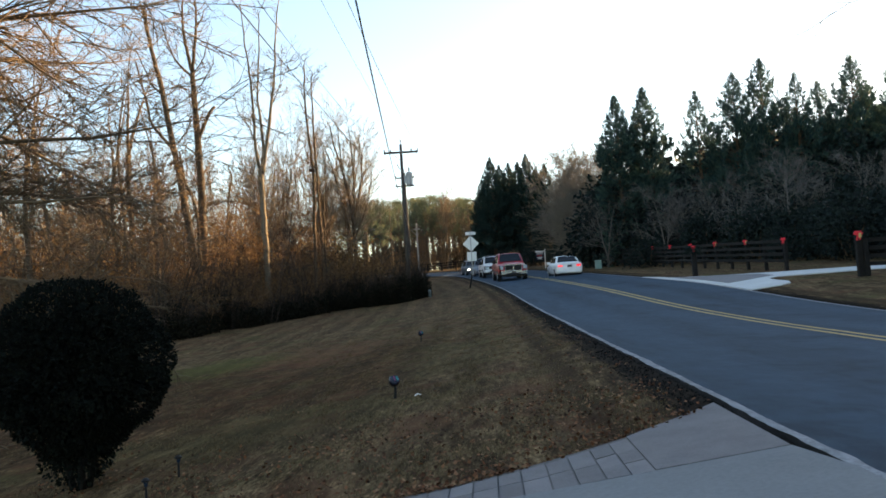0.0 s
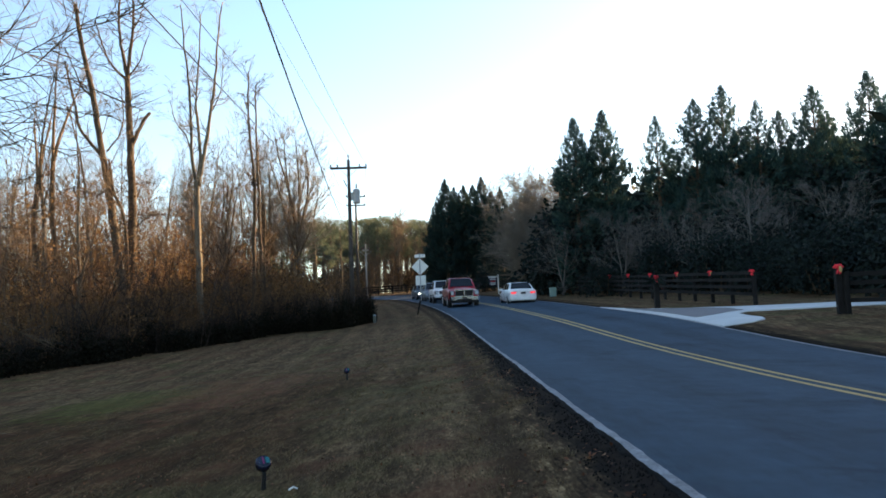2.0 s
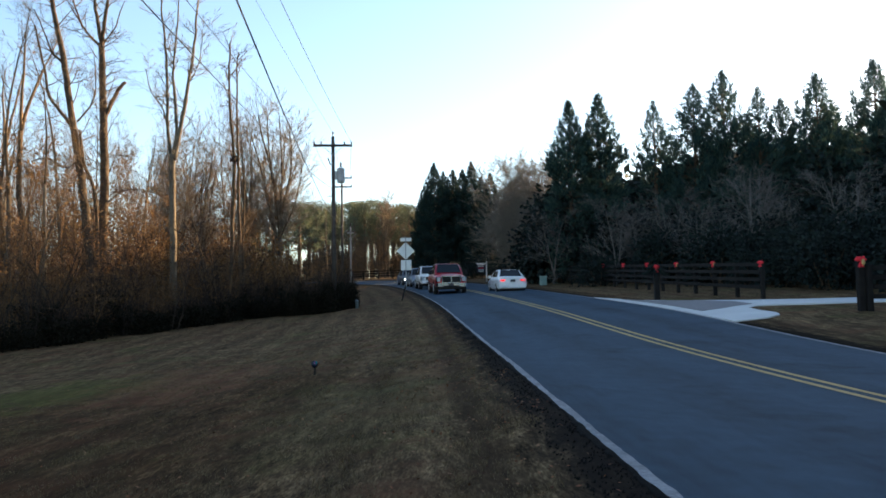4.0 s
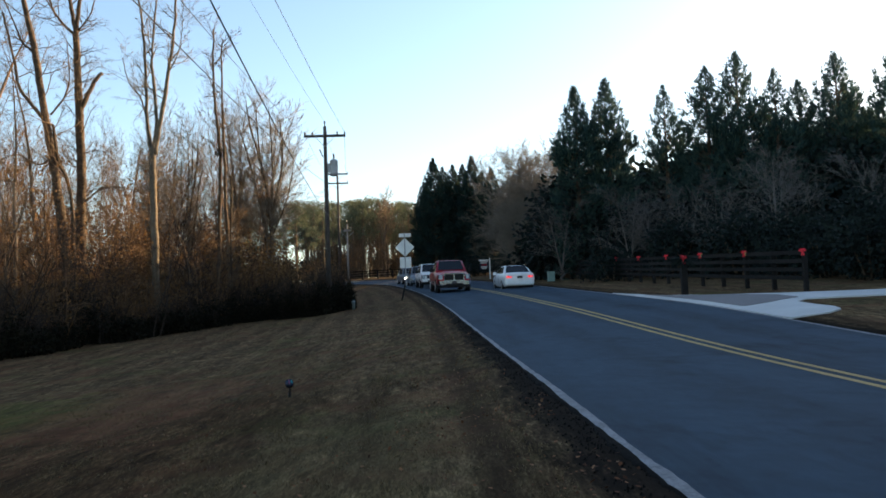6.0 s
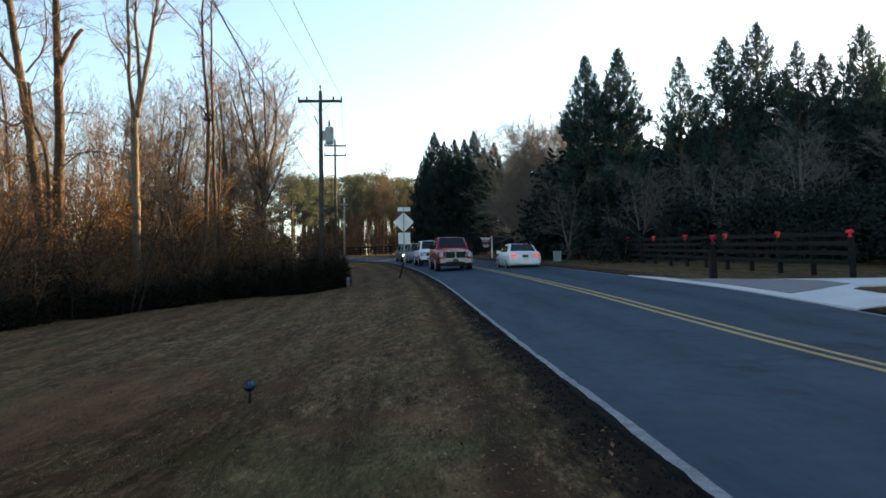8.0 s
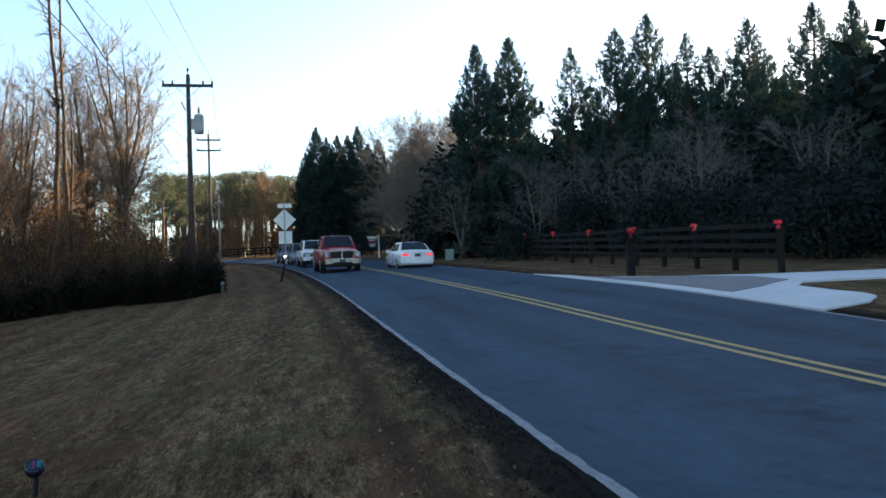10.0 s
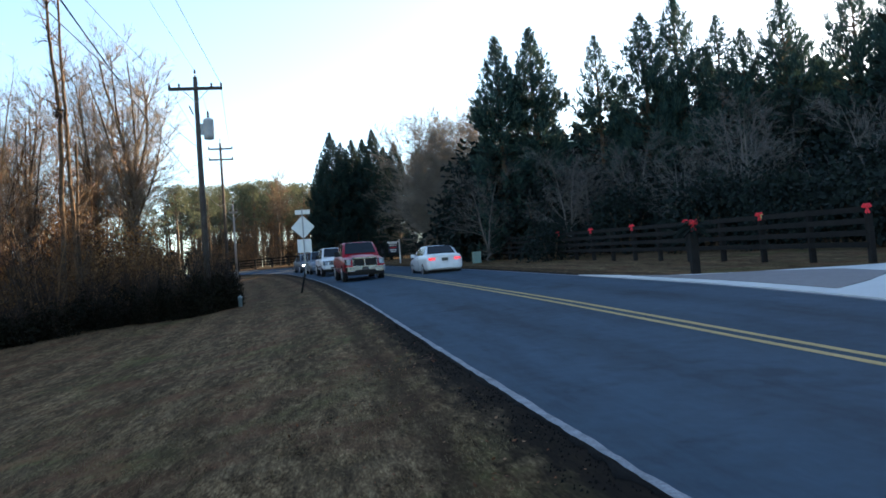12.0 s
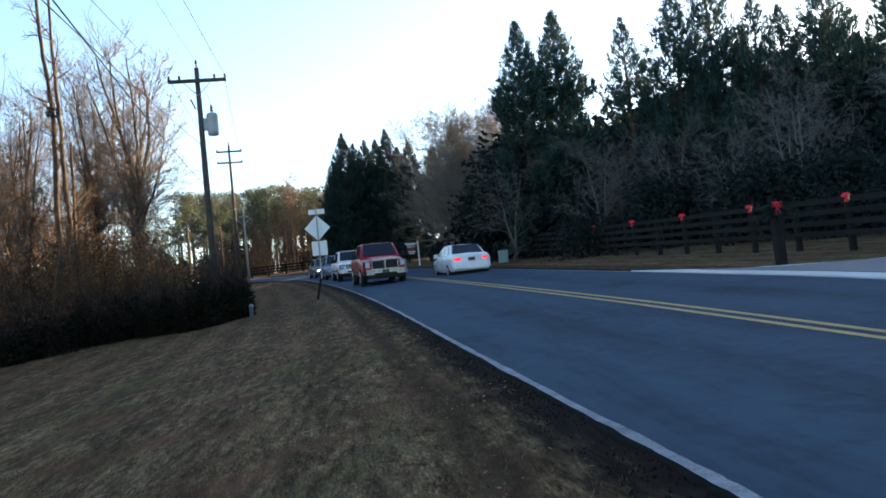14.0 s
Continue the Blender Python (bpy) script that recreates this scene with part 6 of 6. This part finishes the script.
def pickup(name, label, mat, length, y, lane, lamp_mat, big):
    """A crew-cab pickup; big: the tall one with a chrome grille and dropped wings."""
    car = thing(name, label, "pickup truck")
    h = length / 2
    up = 0.12 if big else 0.0
    w = 1.0 if big else 0.97
    belt, roof, hood = 1.13 + up, 1.8 + up, 1.09 + up
    shell("body", loft([(-h, w * 0.9, 0.55, 0.95 + up, 1.08 + up, w * 0.86), (-h + 0.1, w * 0.98, 0.45, 1.0 + up, belt, w * 0.92), (-1.0, w, 0.42, 1.02 + up, belt, w * 0.93), (0.9, w, 0.42, 1.02 + up, belt, w * 0.93), (1.35, w, 0.42, 0.98 + up, belt - 0.02, w * 0.9),
                        (h - 0.5, w * 0.99, 0.45, 0.92 + up, hood - 0.06, w * 0.84), (h - 0.2, w * 0.97, 0.48, 0.86 + up, hood - 0.12, w * 0.8), (h - 0.05, w * 0.92, 0.5, 0.8 + up, hood - 0.18, w * 0.74), (h, w * 0.84, 0.52, 0.76 + up, hood - 0.24, w * 0.68)]), mat, car)
    shell("bonnet", loft([(1.2, 0.72, 0.8, belt - 0.06, belt + 0.035, 0.6), (h - 0.7, 0.68, 0.8, hood - 0.06, hood + 0.05, 0.56), (h - 0.25, 0.63, 0.8, hood - 0.1, hood + 0.015, 0.52), (h - 0.02, 0.58, 0.8, hood - 0.16, hood - 0.07, 0.46)]), mat, car)
    greenhouse(car, -1.25, -0.95, 0.6, 1.42, belt - 0.02, roof, 0.93 * w, 0.75 * w, mat, [-0.1])
    part("bed", Buf().box(-h + 0.78, 0, belt + 0.012, 1.25, 1.5, 0.02), TRIM_GREY, car, "dark open load bed")
    axle = 1.62 if length < 5.4 else 1.78
    for s in (-1, 1):
        for xx in (-axle, axle):
            wheel(car, xx, s * (w - 0.11), 0.39 + up * 0.2, 0.26, ALLOY)
        lamp = part("headlamp", Buf().box(h - 0.1, s * 0.78 * w, 0.86 + up * 0.7, 0.26, 0.3, 0.24, None, 0.08), LENS, car, "clear headlamp")
        part("lamp_bezel", Buf().box(h - 0.12, s * 0.78 * w, 0.86 + up * 0.7, 0.26, 0.34, 0.28, None, 0.08), CHROME if big else TRIM_GREY, lamp)
        part("fog_lamp", Buf().lathe([(0.02, 0), (0.085, 0.01), (0.07, 0.03)], 10, pose(h + 0.09, s * 0.7, 0.56, 0, 90)), lamp_mat, car, "lit lamp" if not big else "clear lamp")
        part("tail_lamp", Buf().box(-h + 0.02, s * 0.88 * w, 0.92, 0.08, 0.14, 0.34, None, 0.02), RED_BOW, car)
        for xx in (-0.1, 0.85):
            part("door_handle", Buf().box(xx - 0.78, s * (w + 0.008), 0.98 + up, 0.16, 0.03, 0.035), TRIM_GREY, car)
            part("door_gap", Buf().box(xx, s * (w + 0.001), 0.78, 0.012, 0.006, 0.62), BLACK_PLASTIC, car)
        part("sill_trim", Buf().box(0.0, s * (w + 0.004), 0.62, 2.1, 0.02, 0.09), CHROME if big else TRIM_GREY, car)
        part("door_mirror", Buf().box(1.02, s * (w + 0.14), belt + 0.1, 0.13, 0.22, 0.24, None, 0.05), BLACK_PLASTIC, car)
        part("mirror_arm", Buf().box(1.02, s * (w + 0.0), belt + 0.04, 0.06, 0.16, 0.05), BLACK_PLASTIC, car)
    gz0, gh, gw = (0.93, 0.4, 1.1) if big else (0.84, 0.24, 1.0)
    part("grille", Buf().box(h - 0.01, 0, gz0, 0.08, gw, gh, None, 0.03), BLACK_PLASTIC, car, "dark grille")
    bars = [(0, gz0 + gh / 2, gw + 0.1, 0.07), (0, gz0 - gh / 2, gw + 0.02, 0.04), (gw / 2 + 0.02, gz0, 0.06, gh), (-gw / 2 - 0.02, gz0, 0.06, gh)]
    bars += [(0, gz0, 0.1, gh)] if big else [(0, gz0 + 0.02, gw, 0.03), (0, gz0 - 0.05, gw, 0.03)]
    for yy, zz, sw, sh in bars:
        part("grille_bar", Buf().box(h + 0.025, yy, zz, 0.06, sw, sh, None, 0.02), CHROME, car)
    part("bumper", Buf().box(h + 0.03, 0, 0.6, 0.22, 1.9 * w, 0.24, None, 0.09), CHROME if big else mat, car)
    part("air_intake", Buf().box(h + 0.1, 0, 0.5 if big else 0.55, 0.1, 1.0, 0.1, None, 0.02), BLACK_PLASTIC, car)
    part("valance", Buf().box(h - 0.03, 0, 0.43, 0.2, 1.7, 0.16, None, 0.05), BLACK_PLASTIC, car)
    part("rear_bumper", Buf().box(-h - 0.03, 0, 0.58, 0.14, 1.8, 0.18, None, 0.04), CHROME, car)
    part("number_plate", Buf().box(h + 0.145, 0, 0.62, 0.01, 0.31, 0.15), TRIM_GREY, car, "plate with a plain bar")
    part("underbody", Buf().box(0, 0, 0.4, length - 0.7, 1.6, 0.2), BLACK_PLASTIC, car)
    place_car(car, y, lane)


def saloon(name, label, mat, y, lane, back, tail_mat, lamp_mat, roof=1.46, length=4.75):
    car = thing(name, label, "car")
    h = length / 2
    shell("body", loft([(-h, 0.74, 0.42, 0.8, 0.98, 0.66), (-h + 0.1, 0.86, 0.32, 0.88, 1.04, 0.76), (-1.5, 0.9, 0.25, 0.9, 1.06, 0.8), (0, 0.91, 0.24, 0.88, 1.0, 0.84), (1.0, 0.91, 0.25, 0.85, 0.98, 0.8),
                       (h - 0.45, 0.88, 0.28, 0.74, 0.86, 0.74), (h - 0.08, 0.78, 0.32, 0.62, 0.72, 0.62), (h, 0.66, 0.38, 0.56, 0.64, 0.54)]), mat, car)
    greenhouse(car, -1.75, -1.05, 0.3, 1.2, 0.96, roof, 0.84, 0.62, mat, [-0.35])
    for s in (-1, 1):
        for xx in (-1.38, 1.38):
            wheel(car, xx, s * 0.8, 0.32, 0.21, ALLOY)
        part("tail_lamp", Buf().box(-h + 0.05, s * 0.6, 0.82, 0.1, 0.34, 0.11, None, 0.03), tail_mat, car, "red tail lamp")
        part("headlamp", Buf().box(h - 0.1, s * 0.6, 0.6, 0.16, 0.34, 0.13, None, 0.03), lamp_mat, car, "headlamp")
        for xx in (-0.35, 0.75):
            part("door_gap", Buf().box(xx, s * 0.912, 0.62, 0.012, 0.006, 0.6), BLACK_PLASTIC, car)
            part("door_handle", Buf().box(xx - 0.75, s * 0.915, 0.82, 0.15, 0.03, 0.03), mat, car)
    part("bumper", Buf().box(h - 0.02, 0, 0.4, 0.12, 1.5, 0.2, None, 0.05), mat, car)
    part("rear_bumper", Buf().box(-h + 0.0, 0, 0.5, 0.12, 1.6, 0.22, None, 0.05), mat, car)
    part("grille", Buf().box(h + 0.01, 0, 0.52, 0.05, 0.8, 0.1), BLACK_PLASTIC, car)
    part("number_plate", Buf().box(-h - 0.045, 0, 0.8, 0.01, 0.31, 0.15), TRIM_GREY, car, "plate with a plain bar")
    part("brake_lamp", Buf().box(-1.5, 0, 1.16, 0.04, 0.3, 0.03), tail_mat, car)
    part("underbody", Buf().box(0, 0, 0.26, length - 0.8, 1.5, 0.16), BLACK_PLASTIC, car)
    mirrors(car, 0.75, 1.0, 0.84, mat)
    place_car(car, y, lane, back)


pickup("pickup_truck", "white crew-cab pickup truck with lit fog lamps", WHITE_PAINT, 5.25, 74.0, 1.75, HEAD, False)
pickup("pickup_truck", "red crew-cab pickup truck with a chrome bumper", RED_PAINT, 5.8, 61.5, 1.75, LENS, True)
saloon("saloon_car", "white saloon car with lit brake lamps", PEARL, 60.0, 5.4, True, TAIL, LENS)
saloon("hatchback_car", "dark blue-grey car with lit headlamps", BLUE_PAINT, 91.0, 1.75, False, RED_BOW, HEAD, 1.55, 4.4)
saloon("suv_car", "grey-blue tall estate car with a silver roof", SLATE_PAINT, 82.5, 1.7, False, RED_BOW, LENS, 1.66, 4.6)


# ---- single pavers of the band, then leaf litter and grass ----
def band_top(x):
    """The curved edge of the band against the lawn."""
    return 5.73 if x < -0.9 else 5.73 + 0.055 * (x + 0.9) if x < -0.2 else 5.77 + 0.31 * (x + 0.2) + 0.165 * max(0, x) ** 1.9


slab("drive_corner", [(1.545, 5.32), (1.555, 6.82), (1.29, 6.58), (0.86, 6.25), (0.86, 5.32)], 0.024, PAVER, "plain grey concrete corner of the paver band", "paving", cuts=3, depth=0.03)
prng = random.Random(31)
x = 0.857
while x > -3.9:
    w = prng.uniform(0.125, 0.15)
    mid = band_top(x - w / 2)
    rows_n = max(2, round((mid - 5.3) / 0.3))
    skew = prng.uniform(-0.02, 0.02)
    for j in range(rows_n):
        quad = []
        for xx, v in ((x - w + 0.003, j), (x - 0.003, j), (x - 0.003, j + 1), (x - w + 0.003, j + 1)):
            lo, hi = 5.305, band_top(xx) - 0.015
            yy = lo + (hi - lo) * v / rows_n + (0.003 if v == j else -0.003) + (skew if 0 < v < rows_n else 0)
            quad.append((xx, yy))
        b = Buf()
        lift = 0.022 + prng.uniform(-0.0025, 0.0025)
        b.v = [Vector((xx, yy, ground_z(xx, yy) + lift - 0.03)) for xx, yy in quad] + [Vector((xx + (0.002 if k in (0, 3) else -0.002), yy + (0.002 if k < 2 else -0.002), ground_z(xx, yy) + lift)) for k, (xx, yy) in enumerate(quad)]
        b.f = [(4, 5, 6, 7), (0, 1, 5, 4), (1, 2, 6, 5), (2, 3, 7, 6), (3, 0, 4, 7)]
        part("paver", b, PAVER, band)
    x -= w
rng = random.Random(17)
litter = Buf()
for _ in range(26000):
    y = 4.5 + 36 * rng.random() ** 1.6
    d = rng.uniform(0.1, 9) if rng.random() < 0.75 else rng.uniform(0.2, 1.6)
    x = kerb_x(y) - d
    if y < band_top(x) + 0.02:
        continue
    if rng.random() > 0.12 + 1.3 * max(0, noise.noise((x * 0.6, y * 0.6, 4)) + 0.1):
        continue
    if x < -1.5 and y < 9 and rng.random() < 0.2:
        continue
    s = rng.uniform(0.015, 0.042)
    al = Vector((rng.uniform(-1, 1), rng.uniform(-1, 1), rng.uniform(-0.2, 0.5))).normalized() * s
    litter.blade(Vector((x, y, lawn_height(d, y) + 0.022)), al, al.cross(Vector((rng.uniform(-0.4, 0.4), rng.uniform(-0.4, 0.4), 1))).normalized() * s * 0.35)
for _ in range(9000):
    x = rng.uniform(-4.5, 1.45)
    y = band_top(x) + 0.03 + 3.4 * rng.random() ** 2.2
    d = kerb_x(y) - x
    if d < 0.12 or rng.random() > 0.45 + 1.2 * noise.noise((x * 1.1, y * 1.1, 8)):
        continue
    s = rng.uniform(0.018, 0.045)
    al = Vector((rng.uniform(-1, 1), rng.uniform(-1, 1), rng.uniform(-0.2, 0.6))).normalized() * s
    litter.blade(Vector((x, y, lawn_height(d, y) + 0.02)), al, al.cross(Vector((rng.uniform(-0.4, 0.4), rng.uniform(-0.4, 0.4), 1))).normalized() * s * 0.38)
tagged(part("leaf_litter", litter, LITTER), "scattered brown fallen leaves on the lawn", "leaf litter", kind="stuff")
grass = Buf()
for _ in range(300000):
    y = 5.4 + 26 * rng.random() ** 1.3
    d = 0.2 + 8.3 * rng.random() ** 1.15
    x = kerb_x(y) - d
    if y < band_top(x) + 0.01 or d < 0.45 + 0.4 * noise.noise((x * 2, y * 2, 9)) or rng.random() > 0.3 + 1.5 * noise.noise((x * 2.2, y * 1.1, 5)) + 1.1 * noise.noise((x * 7, y * 3, 6)):
        continue
    s = rng.uniform(0.016, 0.042) * (1 + 0.7 * max(0, noise.noise((x * 1.3, y * 1.3, 2))))
    al = Vector((rng.uniform(-1, 1), rng.uniform(-1, 1), rng.uniform(0.4, 1.6))).normalized() * s
    n0 = len(grass.v)
    p = Vector((x, y, lawn_height(d, y) - 0.004))
    sd = Vector((-al.y, al.x, 0)).normalized() * 0.0035
    grass.v += [p - sd, p + sd, p + al]
    grass.f.append((n0, n0 + 1, n0 + 2))
tagged(part("grass_blades", grass, GRASS), "short dry blades of dormant grass", "grass", kind="stuff")
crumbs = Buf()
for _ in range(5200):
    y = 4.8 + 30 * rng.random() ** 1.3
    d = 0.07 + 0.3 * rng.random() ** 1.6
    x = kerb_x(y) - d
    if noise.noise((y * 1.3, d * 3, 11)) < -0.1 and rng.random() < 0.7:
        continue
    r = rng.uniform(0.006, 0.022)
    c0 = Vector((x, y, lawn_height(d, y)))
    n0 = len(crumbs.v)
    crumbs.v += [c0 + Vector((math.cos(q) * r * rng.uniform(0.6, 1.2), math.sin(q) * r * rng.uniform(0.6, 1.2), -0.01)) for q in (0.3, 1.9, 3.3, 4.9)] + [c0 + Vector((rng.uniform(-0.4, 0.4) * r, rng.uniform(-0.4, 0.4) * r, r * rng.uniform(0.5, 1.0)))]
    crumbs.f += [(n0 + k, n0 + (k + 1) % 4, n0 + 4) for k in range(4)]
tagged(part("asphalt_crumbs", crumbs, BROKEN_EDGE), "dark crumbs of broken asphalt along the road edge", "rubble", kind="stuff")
